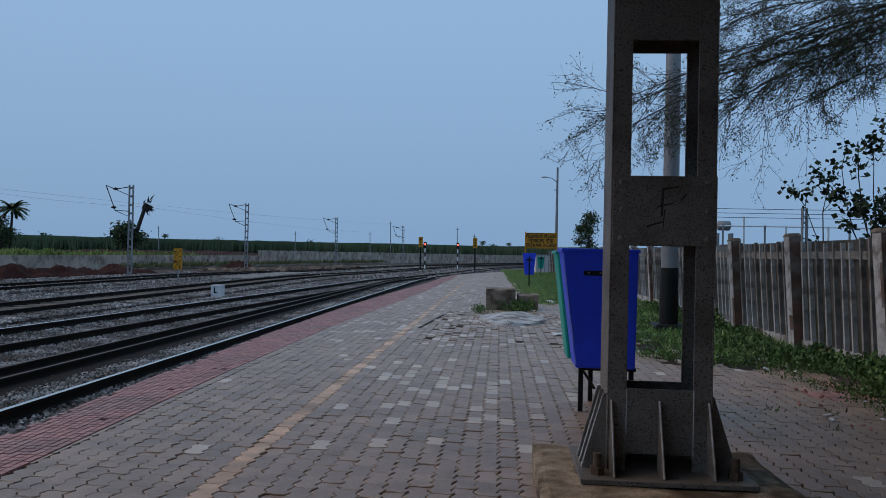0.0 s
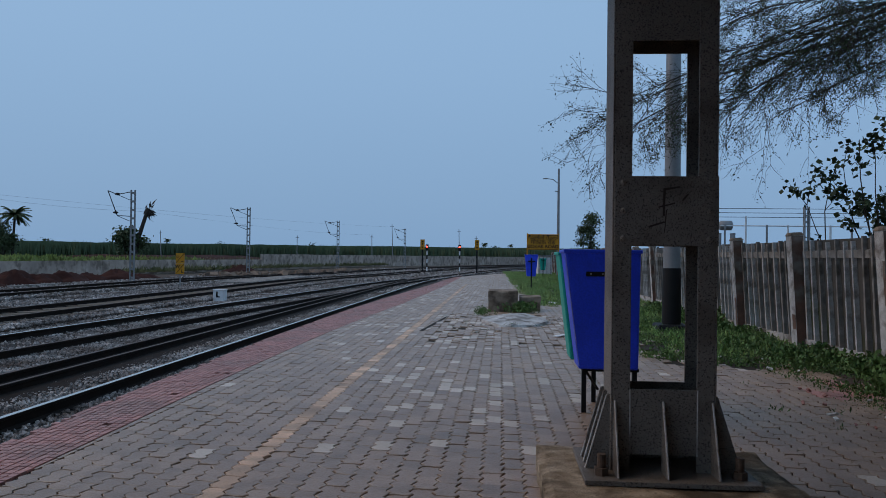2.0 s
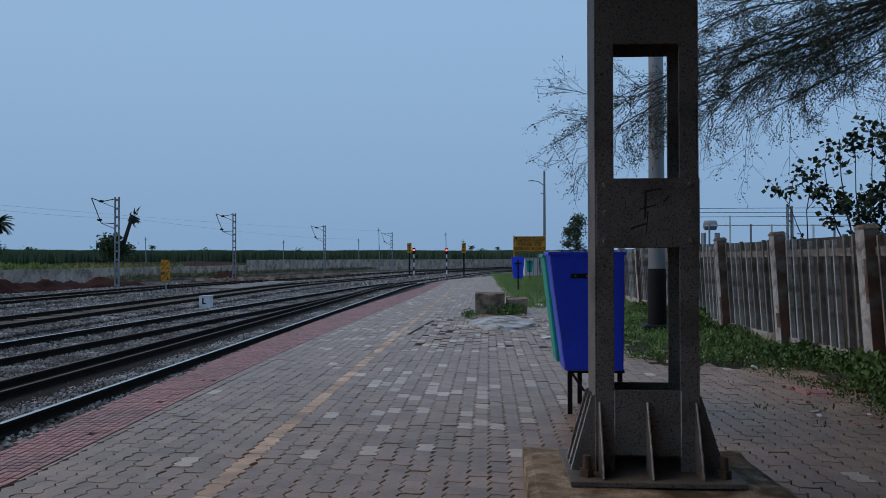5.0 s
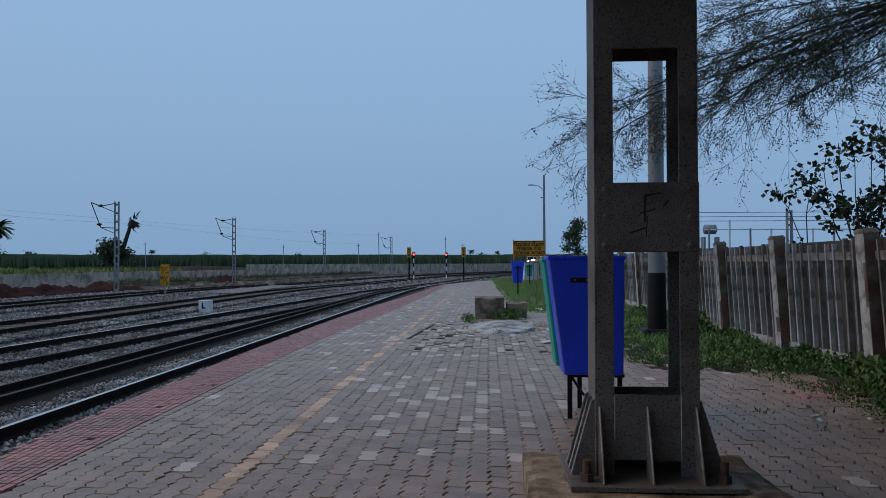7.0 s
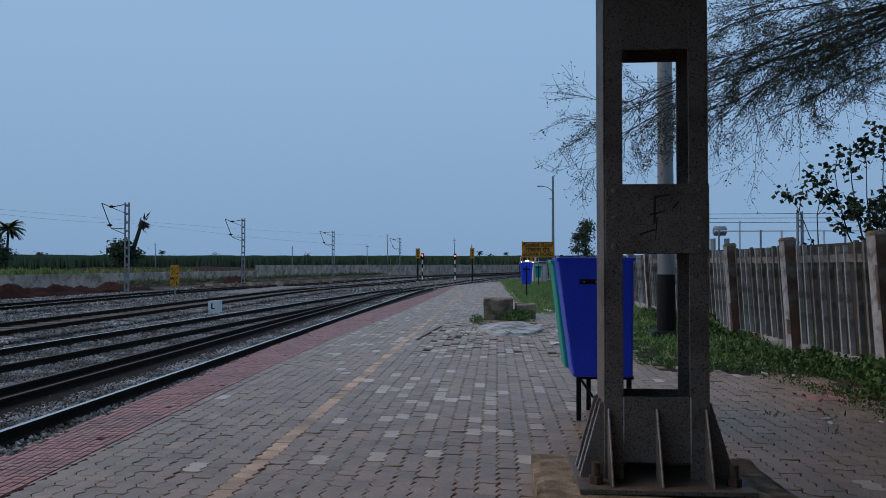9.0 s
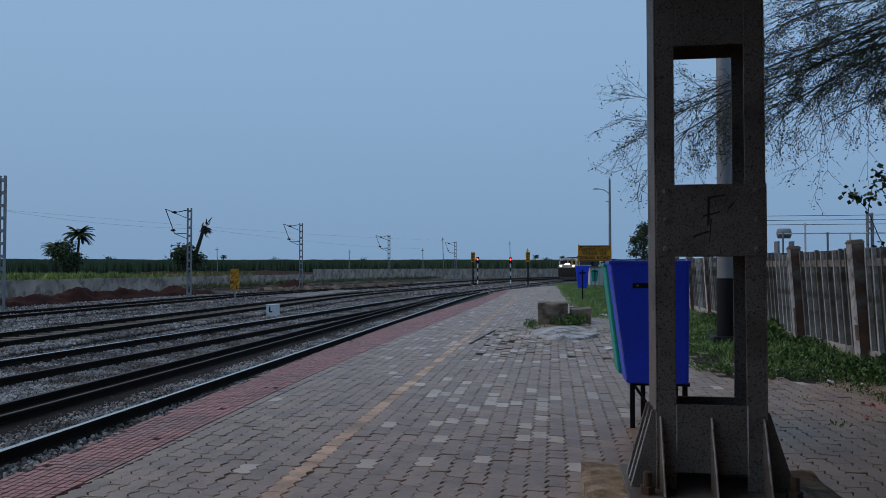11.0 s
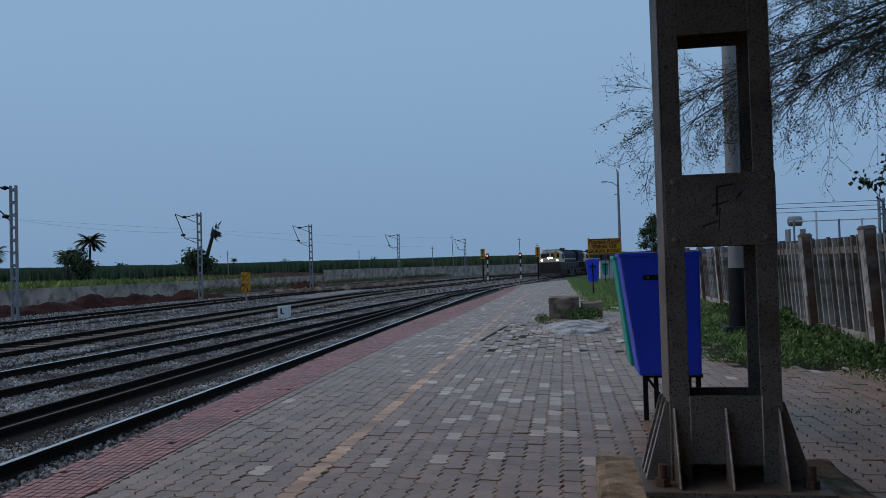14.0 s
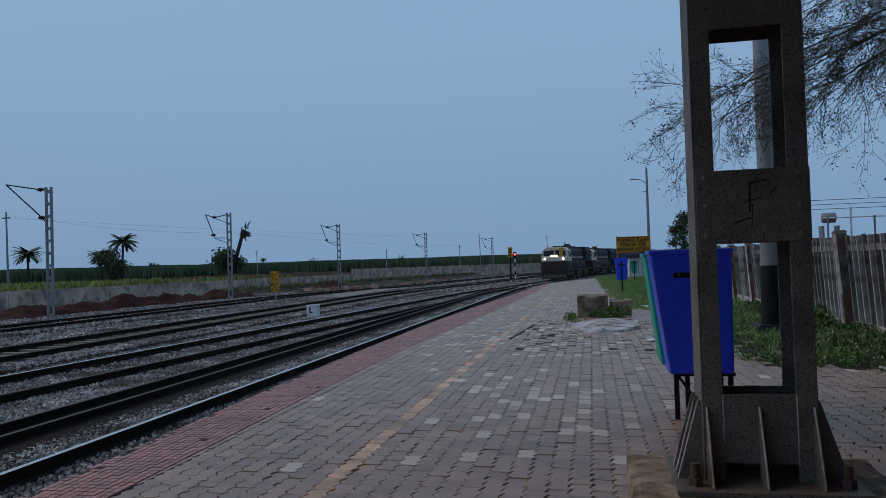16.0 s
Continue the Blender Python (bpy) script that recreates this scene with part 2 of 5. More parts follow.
def part(name, mesh, mat=None, parent=None, label="", bevel=0.0):
    ob = new(name, mesh.data(name, mat) if isinstance(mesh, Mesh) else mesh)
    ob.parent = parent
    if bevel:
        b = ob.modifiers.new("bevel", "BEVEL")
        b.width, b.segments, b.limit_method = bevel, 2, "ANGLE"
    return tagged(ob, label)


def thing(name, label, category, m=None, group="", kind=""):
    ob = tagged(new(name), label, category, group, kind)
    if m:
        ob.matrix_world = m
    return ob


def structure(name, mesh, mat, label, category, bevel=0.0):
    return tagged(part(name, mesh, mat, bevel=bevel), label, category, kind="structure")


# ---- the plan ----
def bend(y):
    """How far the line swings to the east, y metres up the platform."""
    return max(0.0, y - 48) ** 2 / 730


RAIL_Z = -0.2


def dip(y):
    """How far the line has sunk, y metres up the platform."""
    f = min(1.0, max(0.0, (y - 42) / 44))
    return 0.32 * f * f * (3 - 2 * f)


def track_1(y):
    return -5.95 + bend(y)


def track_2(y):
    return -5.95 - 0.064 * (64 - y) if y < 64 else -5.95 + bend(y)


def track_3(y):
    return -13.6 + 0.9 * bend(y)


def track_4(y):
    return -20.6 + 0.9 * bend(y)


def edge_out(y):
    return float(np.interp(y, [-10, 5, 9, 13, 20, 25, 30, 39, 49, 54, 59, 65, 71, 76], [-3.3, -3.84, -4.0, -4.12, -4.16, -4.05, -3.9, -3.6, -3.4, -3.15, -1.9, -0.2, 1.4, 3.0]))


def edge_in(y):
    return float(np.interp(y, [-10, 5, 9, 14, 19, 23, 31, 40, 49, 54, 59, 65, 71, 76], [-2.8, -3.2, -3.29, -3.32, -3.2, -3.05, -2.88, -2.78, -2.8, -2.85, -1.8, -0.1, 1.5, 3.1]))


# ---- ground ----
def ground():
    m = Mesh()
    xs = [-3000, -800, -300, -120, -70, -50, -40, -32, -27, -23, -18, -12, -4.6, 6, 14, 40, 200, 800, 3000]
    ys = [-3000, -400, -100, -30, 0, 20, 42, 50, 58, 64, 70, 76, 80, 86, 110, 150, 220, 400, 1000, 4500]
    for y in ys:
        for x in xs:
            z = -0.48 if -33 < x < -17 else -0.75 if -17 <= x < -4.6 else (-0.62 if x >= -4.6 else -0.4)
            if x >= -4.6 and y >= 80:
                z = -0.78
            m.v.append((x, y, z - dip(y)))
    n = len(xs)
    for j in range(len(ys) - 1):
        for i in range(n - 1):
            m.f.append((j * n + i, j * n + i + 1, (j + 1) * n + i + 1, (j + 1) * n + i))
    structure("ground", m, EARTH, "bare brown earth with sparse green patches", "ground")


def strip(m, left, right, z, y0, y1, step=4.0, drop=None):
    """A sheet between two lines along the tracks, with sloping shoulders down to drop."""
    ys = np.arange(y0, y1 + 0.1, step)
    for a, b in zip(ys[:-1], ys[1:]):
        za, zb = z - dip(a), z - dip(b)
        m.add([(left(a), a, za), (right(a), a, za), (right(b), b, zb), (left(b), b, zb)], [(0, 1, 2, 3)])
        if drop is not None:
            for f, s in ((left, -0.7), (right, 0.7)):
                q = [(f(a), a, za), (f(a) + s, a, drop - dip(a)), (f(b) + s, b, drop - dip(b)), (f(b), b, zb)]
                m.add(q, [(0, 1, 2, 3) if s < 0 else (3, 2, 1, 0)])


def rail(name, f, y0, y1, step=3.0, head=None):
    m, top = Mesh(), Mesh()
    ys = list(np.arange(y0, y1 + 0.1, step))
    prof = [(-0.07, -0.16), (-0.07, -0.145), (-0.012, -0.125), (-0.012, -0.045), (-0.034, -0.035), (-0.034, -0.004),
            (0.034, -0.004), (0.034, -0.035), (0.012, -0.045), (0.012, -0.125), (0.07, -0.145), (0.07, -0.16)]
    n = len(prof)
    for y in ys:
        m.v += [(f(y) + a, y, RAIL_Z - dip(y) + b) for a, b in prof]
        top.v += [(f(y) + a, y, RAIL_Z - dip(y) + b) for a, b in ((-0.033, -0.006), (-0.026, 0), (0.026, 0), (0.033, -0.006))]
    for i in range(len(ys) - 1):
        for j in range(n):
            a, b = i * n + j, i * n + (j + 1) % n
            m.f.append((a, a + n, b + n, b))
        for j in range(3):
            top.f.append((i * 4 + j, i * 4 + j + 1, i * 4 + j + 5, i * 4 + j + 4))
    ob = part(name, m, RAIL)
    part("railhead", top, head or RAIL_TOP, ob, "worn running surface")
    return tagged(ob, "long rusty steel rail with a polished head", "rail", "rails", "structure")


def ballast_stones(name, f0, f1, y0, y1, count, size, z, label):
    """Loose angular stones between two lines."""
    m = Mesh()
    for i in range(count):
        y = y0 + (y1 - y0) * random.random() ** 1.35
        a, b = f0(y), f1(y)
        x = a + (b - a) * random.random()
        s = size * random.uniform(0.6, 1.35)
        turn = Euler((random.random() * 6, random.random() * 6, random.random() * 6)).to_matrix()
        p = [turn @ Vector((q[0] * random.uniform(0.7, 1.2), q[1] * random.uniform(0.6, 1.1), q[2] * 0.8)) * s for q in
             ((1, 0, 0), (-1, 0.1, 0), (0, 1, 0.1), (0, -1, 0), (0.1, 0, 1), (0, 0, -1))]
        m.add([(x + q.x, y + q.y, z - dip(y) + q.z + s * 0.25) for q in p],
              [(0, 2, 4), (2, 1, 4), (1, 3, 4), (3, 0, 4), (2, 0, 5), (1, 2, 5), (3, 1, 5), (0, 3, 5)])
    tagged(part(name, m, STONE), label, "ballast", kind="stuff")


def tracks():
    bed = Mesh()
    strip(bed, lambda y: min(track_1(y), track_2(y)) - 1.7, lambda y: max(edge_out(y) + 0.05, track_1(y) + 1.3) if y < 70 else track_1(y) + 1.7, -0.36, -20, 260, 4, -0.76)
    structure("ballast_bed", bed, BALLAST, "grey crushed stone ballast under the platform tracks", "ballast")
    for k, f in ((3, track_3), (4, track_4)):
        bed = Mesh()
        strip(bed, lambda y: f(y) - 1.7, lambda y: f(y) + 1.7, -0.37, -20, 260, 4, -0.76)
        structure("ballast_bed", bed, BALLAST, "grey brown ballast under a loop track", "ballast")
    for a, b, z in ((lambda y: track_4(y) + 1.6, lambda y: track_3(y) - 1.6, -0.44), (lambda y: track_3(y) + 1.6, lambda y: min(track_1(y), track_2(y)) - 1.6, -0.47)):
        bed = Mesh()
        strip(bed, a, b, z, -20, 150)
        structure("ballast_bed", bed, BALLAST, "dark crushed stone spread between two tracks", "ballast")
    for f, top in ((track_1, 260), (track_2, 60), (track_3, 260), (track_4, 200)):
        for s in (-0.885, 0.885):
            rail("rail", lambda y, f=f, s=s: f(y) + s, -20, top, head=RAIL_TOP if (f is track_1 and s > 0) or (f is track_2 and s < 0) else DULL_HEAD)
    # turnout rail close beside the far rail of the platform track
    rail("rail", lambda y: track_1(y) - 0.33 - 0.004 * max(0, y - 10), -20, 52, head=DULL_HEAD)
    # Near-black sheet beside and between the close rails, in the rail-side colour.
    dark = Mesh()
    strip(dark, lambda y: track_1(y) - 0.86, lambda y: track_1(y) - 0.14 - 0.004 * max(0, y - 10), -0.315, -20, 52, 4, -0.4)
    structure("greasy_fill", dark, RAIL, "near-black fill between two close rails of a turnout", "track bed")
    sleeper = Mesh().taper((-1.36, 1.36, -0.13, 0.13, -0.2), (-1.34, 1.34, -0.1, 0.1, 0)).data("sleeper", SLEEPER)
    for f, a, b in ((track_1, -2, 60), (track_2, -2, 56), (track_3, 8, 80), (track_4, 16, 70)):
        y = a
        while y < b:
            ob = tagged(part("sleeper", sleeper), "weathered grey concrete sleeper in the ballast", "sleeper", "sleepers", "structure")
            ob.matrix_world = pose(f(y), y, (-0.325 if a > 5 else -0.385) - dip(y), 0, 0, -math.degrees(math.atan(f(y + 0.5) - f(y - 0.5))))
            y += 0.65


# ---- platform ----
def platform():
    m = Mesh()
    ys = [-12, -6, 0, 5, 10, 15, 21, 30, 45, 52, 58, 64, 68, 71, 76]
    for y in ys:
        m.v += [(edge_out(y), y, -0.75), (edge_out(y), y, -0.02), (5.6, y, -0.02), (5.6, y, -0.75)]
    for i in range(len(ys) - 1):
        a = i * 4
        m.f += [(a, a + 4, a + 5, a + 1), (a + 1, a + 5, a + 6, a + 2), (a + 2, a + 6, a + 7, a + 3)]
    k = (len(ys) - 1) * 4
    m.f += [(0, 1, 2, 3), (k + 3, k + 2, k + 1, k)]
    return structure("platform", m, JOINT, "low railway platform bedded with dirt under interlocking pavers", "platform")


PW, PL = 0.145, 0.265
ZIG = [(0.0, 0.0), (0.017, 0.03), (-0.017, 0.073), (0.017, 0.154), (-0.017, 0.201), (0.0, 0.265)]


def paver_outline():
    """An interlocking block: two zigzag sides and two slightly wavy ends."""
    g, e, n = 0.0035, 0.0025, len(ZIG) - 1
    left = [(x + g, y + (e if i == 0 else -e if i == n else 0)) for i, (x, y) in enumerate(ZIG)]
    right = [(x + PW - g, y + (e if i == 0 else -e if i == n else 0)) for i, (x, y) in enumerate(ZIG)]
    lo = [(PW * 0.3, e + 0.007), (PW * 0.7, e - 0.005)]
    hi = [(PW * 0.7, PL - e - 0.005), (PW * 0.3, PL - e + 0.007)]
    return [left[0], *lo, *right, *hi, *left[:0:-1]]


def paver_mesh(m, x, y, z, tilt=(0, 0), scale=1.0):
    o = paver_outline()
    n = len(o)
    cx, cy = PW / 2, PL / 2
    low = [(x + a, y + b, z - 0.045) for a, b in o]
    rim = [(x + a, y + b, z - 0.004 + (a - cx) * tilt[0] + (b - cy) * tilt[1]) for a, b in o]
    top = [(x + cx + (a - cx) * 0.94, y + cy + (b - cy) * 0.97, z + (a - cx) * tilt[0] + (b - cy) * tilt[1]) for a, b in o]
    f = [tuple(range(2 * n, 3 * n))]
    for i in range(n):
        j = (i + 1) % n
        f += [(i, j, n + j, n + i), (n + i, n + j, 2 * n + j, 2 * n + i)]
    # Bevel faces take the pale material of worn, light-catching rims.
    first = len(m.f)
    m.worn += [first + 2 + 2 * i for i in range(n)]
    m.add(low + rim + top, f)


def broken(x, y):
    """The patch of lifted and missing pavers round the old footing."""
    return 12.2 < y < 19.5 and -1.45 + 0.1 * math.sin(y * 3) < x < 1.7


def paving(base):
    rnd = random.Random(4)
    own = Mesh()
    paver_mesh(own, 0, 0, 0)
    piece = own.data("paver", PAVER, LIT_WORN_EDGE)
    pale_piece = own.data("paver", PALE_PAVER, LIT_WORN_EDGE)
    rest, pale, yellow, verge = Mesh(), Mesh(), Mesh(), Mesh()
    made = 0
    for i in range(-32, 50):
        x = -1.85 + i * PW
        for j in range(-38, 272):
            y = 1.0 + (j + 0.5 * (i % 2)) * PL
            if x < edge_in(y) + 0.012 or x + PW > 5.25 or y < -8.9:
                gap = x + PW - edge_in(y) - 0.008
                if 0.03 < gap < PW + 0.045 and y < 70:
                    rest.taper((edge_in(y) + 0.006, x + PW - 0.008, y + 0.006, y + PL - 0.006, -0.045), (edge_in(y) + 0.010, x + PW - 0.012, y + 0.01, y + PL - 0.01, 0))
                continue
            if y > 24 and x > 1.0 - 0.01 * (y - 24) or y > 72:
                continue
            if x > 4.25 + 0.15 * math.sin(y * 1.9) and y > 5 and rnd.random() < 0.9 or y > 10.8 + 0.4 * math.sin(x * 5) and x > 2.25 and rnd.random() < 0.88:
                continue
            if broken(x, y) and rnd.random() < 0.06:
                continue
            lift = rnd.uniform(-0.003, 0.003) + (rnd.uniform(-0.010, 0.007) if broken(x, y) else 0)
            tilt = (rnd.gauss(0, 0.012), rnd.gauss(0, 0.012)) if not broken(x, y) else (rnd.gauss(0, 0.026), rnd.gauss(0, 0.026))
            if i == 1 and 5.2 < y < 5.5:
                lift, tilt = -0.014, (0.05, 0.02)
            near_patch = math.exp(-((x + 0.5) / 1.0) ** 2 - ((y - 8.0) / 1.6) ** 2)
            is_pale = rnd.random() < 0.02 + 0.24 * near_patch + (0.10 if y > 12 and x < -0.5 else 0) + (0.14 if broken(x, y) else 0)
            if 3.4 < x < 4.4 and 5.5 < y < 11 and noise.noise(Vector((x * 1.6, y * 1.1, 9))) > 0.22:
                paver_mesh(verge, x, y, lift, tilt)
            elif i == 0 and y < 40:
                paver_mesh(yellow, x, y, 0.001 + lift, tilt)
            elif 4.2 < y < 8.2 and -2.7 < x < 0.3 and made < 300:
                ob = part("paver", pale_piece if is_pale else piece, None, base)
                ob.matrix_world = pose(x, y, lift, math.degrees(tilt[1]), -math.degrees(tilt[0]), 0)
                made += 1
            else:
                paver_mesh(pale if is_pale else rest, x, y, lift, tilt)
    tagged(part("paver_field", rest.data("paver_field", PAVER_REST, LIT_WORN_EDGE), None, base, "grey brown interlocking concrete pavers"), kind="stuff")
    tagged(part("pale_pavers", pale.data("pale_pavers", PALE_PAVER, LIT_WORN_EDGE), None, base, "newer pale grey replacement pavers"), kind="stuff")
    tagged(part("yellow_line", yellow, YELLOW_PAVER, base, "worn yellow safety line of painted pavers"), kind="stuff")
    tagged(part("red_pavers", verge, RED_TILE, base, "faded red pavers along the weedy verge"), kind="stuff")
    # red edge strip
    red = Mesh()
    y = -8.9
    while y < 55:
        a, b = edge_out(y), edge_in(y) - 0.005
        n = max(3, int(round((b - a) / 0.066)))
        w = (b - a) / n
        for i in range(n):
            x = a + i * w
            dz = rnd.uniform(-0.002, 0.002)
            if i == 0 and rnd.random() < 0.2 or rnd.random() < 0.006:
                continue
            g = 0.003
            red.taper((x + g, x + w - g, y + g, y + 0.08 - g, -0.046), (x + g + 0.003, x + w - g - 0.003, y + g + 0.003, y + 0.08 - g - 0.003, dz))
        y += 0.08
    tagged(part("red_tiles", red, RED_TILE, base, "small dusty red tiles along the platform edge"), kind="stuff")


# ---- steel column ----
def steel_column():
    col = thing("steel_column", "grey painted built-up steel column of two channels with batten plates", "column", pose(0, 0, 0))
    x0, x1, yf, yb, top = 0.685, 1.32, 4.70, 5.02, 4.5
    for name, xa, s in (("channel", x0, 1), ("channel", x1, -1)):
        m = Mesh()
        m.box(min(xa, xa + s * 0.012), max(xa, xa + s * 0.012), yf, yb, 0.2, top)
        for y in (yf, yb - 0.014):
            m.box(min(xa + s * 0.012, xa + s * 0.118), max(xa + s * 0.012, xa + s * 0.118), y, y + 0.014, 0.2, top)
        part(name, m, STEEL, col, bevel=0.004)
    for y0, y1 in ((yf - 0.012, yf - 0.001), (yb + 0.001, yb + 0.012)):
        for z0, z1, xa, xb in ((1.58, 2.005, 0.695, 1.322), (2.84, 3.3, 0.80, 1.21), (0.30, 0.70, 0.80, 1.21), (4.0, 4.4, 0.695, 1.322)):
            if xa > 0.75:
                part("batten_plate", Mesh().box(xa, xb, y0 + (0.014 if y0 < 4.9 else -0.014), y1 + (0.014 if y0 < 4.9 else -0.014), 0.2 if y0 > 4.9 and z0 < 1 else z0, z1), STEEL, col, bevel=0.003)
            else:
                plate = part("batten_plate", Mesh().box(xa, xb, y0, y1, z0, z1), STEEL, col, "bolted batten plate", bevel=0.003)
                if y0 < 4.9 and z0 < 2:
                    for q in ([(0.985, 1.76), (0.998, 1.76), (1.003, 1.93), (0.988, 1.93)], [(0.99, 1.915), (0.99, 1.93), (1.09, 1.945), (1.09, 1.935)], [(0.9, 1.7), (0.905, 1.69), (1.0, 1.72), (0.995, 1.73)],
                              [(1.10, 1.86), (1.105, 1.85), (1.14, 1.89), (1.135, 1.9)], [(0.995, 1.66), (1.0, 1.66), (1.012, 1.8), (1.004, 1.8)], [(0.96, 1.82), (0.96, 1.81), (1.06, 1.835), (1.06, 1.845)]):
                        part("scratch_mark", Mesh().slab(q, 1, y0 - 0.0012, y0 - 0.0002), LOCO_DARK, plate, "dark scrawled mark")
                side = y0 - 0.001 if y0 < 4.9 else y1 + 0.001
                for bx in (xa + 0.055, xb - 0.055):
                    for bz in (z0 + 0.04, (z0 + z1) / 2, z1 - 0.04):
                        b = Mesh().tube([(bx, side + 0.002, bz), (bx, side - 0.012 if y0 < 4.9 else side + 0.012, bz), (bx, side - 0.018 if y0 < 4.9 else side + 0.018, bz)], [0.021, 0.019, 0.008], 10)
                        part("rivet", b, STEEL, plate)
    part("base_plate", Mesh().box(0.51, 1.53, 4.47, 5.25, 0.17, 0.2), STEEL, col, bevel=0.004)
    # stiffening gussets on the front, back and sides
    for gx in (0.71, 1.0, 1.295):
        part("gusset", Mesh().slab([(4.70, 0.2), (4.52, 0.2), (4.685, 0.62), (4.70, 0.62)], 0, gx - 0.006, gx + 0.006), STEEL, col)
        part("gusset", Mesh().slab([(5.02, 0.2), (5.2, 0.2), (5.035, 0.62), (5.02, 0.62)], 0, gx - 0.006, gx + 0.006), STEEL, col)
    for gy in (4.73, 4.86, 4.99):
        part("gusset", Mesh().slab([(0.685, 0.2), (0.545, 0.2), (0.67, 0.66), (0.685, 0.66)], 1, gy - 0.006, gy + 0.006), STEEL, col)
        part("gusset", Mesh().slab([(1.32, 0.2), (1.48, 0.2), (1.335, 0.66), (1.32, 0.66)], 1, gy - 0.006, gy + 0.006), STEEL, col)
    for gx in (0.71, 1.0, 1.295):
        part("weld_bead", Mesh().tube([(gx, 4.515, 0.205), (gx, 4.68, 0.615), (gx, 4.695, 0.625)], 0.007, 6), LIMEWASH, col, "pale worn edge of a gusset")
    for gy in (4.73, 4.86, 4.99):
        part("weld_bead", Mesh().tube([(0.54, gy, 0.205), (0.665, gy, 0.655), (0.68, gy, 0.665)], 0.006, 6), LIMEWASH, col, "pale worn edge of a gusset")
    for fx in (0.802, 1.208):
        part("weld_bead", Mesh().tube([(fx, 4.704, 0.3), (fx, 4.704, 0.7)], 0.006, 6), LIMEWASH, col, "pale weld line")
        part("weld_bead", Mesh().tube([(fx, 4.704, 2.84), (fx, 4.704, 3.3)], 0.005, 6), STEEL, col)
    for bx, by in ((0.62, 4.6), (1.43, 4.6), (0.62, 5.14), (1.43, 5.14)):
        bolt = part("anchor_bolt", Mesh().tube([(bx, by, 0.2), (bx, by, 0.325)], 0.026, 12), RUST, col, "rusty anchor bolt")
        part("nut", Mesh().tube([(bx, by, 0.2), (bx, by, 0.245)], 0.044, 6), RUST, bolt)
    plinth_block()


def plinth_block():
    """The cast block under the column, its edges worn and broken, its top uneven."""
    m = Mesh()
    x0, x1, y0, y1, nx, ny = 0.27, 1.78, 3.4, 5.42, 30, 40
    for j in range(ny + 1):
        for i in range(nx + 1):
            u, v = i / nx, j / ny
            x, y = x0 + (x1 - x0) * u, y0 + (y1 - y0) * v
            rim = min(u * 1.5, (1 - u) * 1.5, v * 2, (1 - v) * 2)
            wear = max(0.0, 1 - rim / 0.06) * (0.5 + noise.noise(Vector((x * 4, y * 4, 2))))
            z = 0.163 + 0.008 * noise.noise(Vector((x * 5, y * 5, 0))) + 0.004 * noise.noise(Vector((x * 17, y * 17, 0))) - 0.035 * max(0.0, wear)
            side = 0.025 * noise.noise(Vector((y * 5, 3, 1)))
            m.v.append((x + (side if i == 0 else -side if i == nx else 0), y, z))
    n = nx + 1
    for j in range(ny):
        for i in range(nx):
            a = j * n + i
            m.f.append((a, a + 1, a + n + 1, a + n))
    ring = list(range(nx + 1)) + [j * n + nx for j in range(1, ny + 1)] + [ny * n + i for i in range(nx - 1, -1, -1)] + [j * n for j in range(ny - 1, 0, -1)]
    k = len(m.v)
    for q in ring:
        x, y, z = m.v[q]
        m.v.append((x, y, -0.2))
    for i in range(len(ring)):
        j = (i + 1) % len(ring)
        m.f.append((ring[j], ring[i], k + i, k + j))
    structure("column_plinth", m, PLINTH, "stained mossy concrete plinth under the steel column", "plinth")


def shade_blockers():
    """Plain roof and walls behind and above the eye, added unseen for their shade."""
    structure("shelter_roof", Mesh().box(-1.7, 9.0, -9.0, 7.6, 4.5, 4.62), STEEL, "plain grey unseen roof added to shade the column and pavers", "roof")
    structure("wall_east", Mesh().box(5.5, 5.75, -9.0, 2.6, -0.4, 4.49), CONCRETE, "plain grey unseen side wall added to block light", "wall")
    structure("wall_south", Mesh().box(-3.0, 12.0, -9.3, -9.0, -0.4, 5.2), CONCRETE, "plain grey unseen rear wall added to block light from behind", "wall")


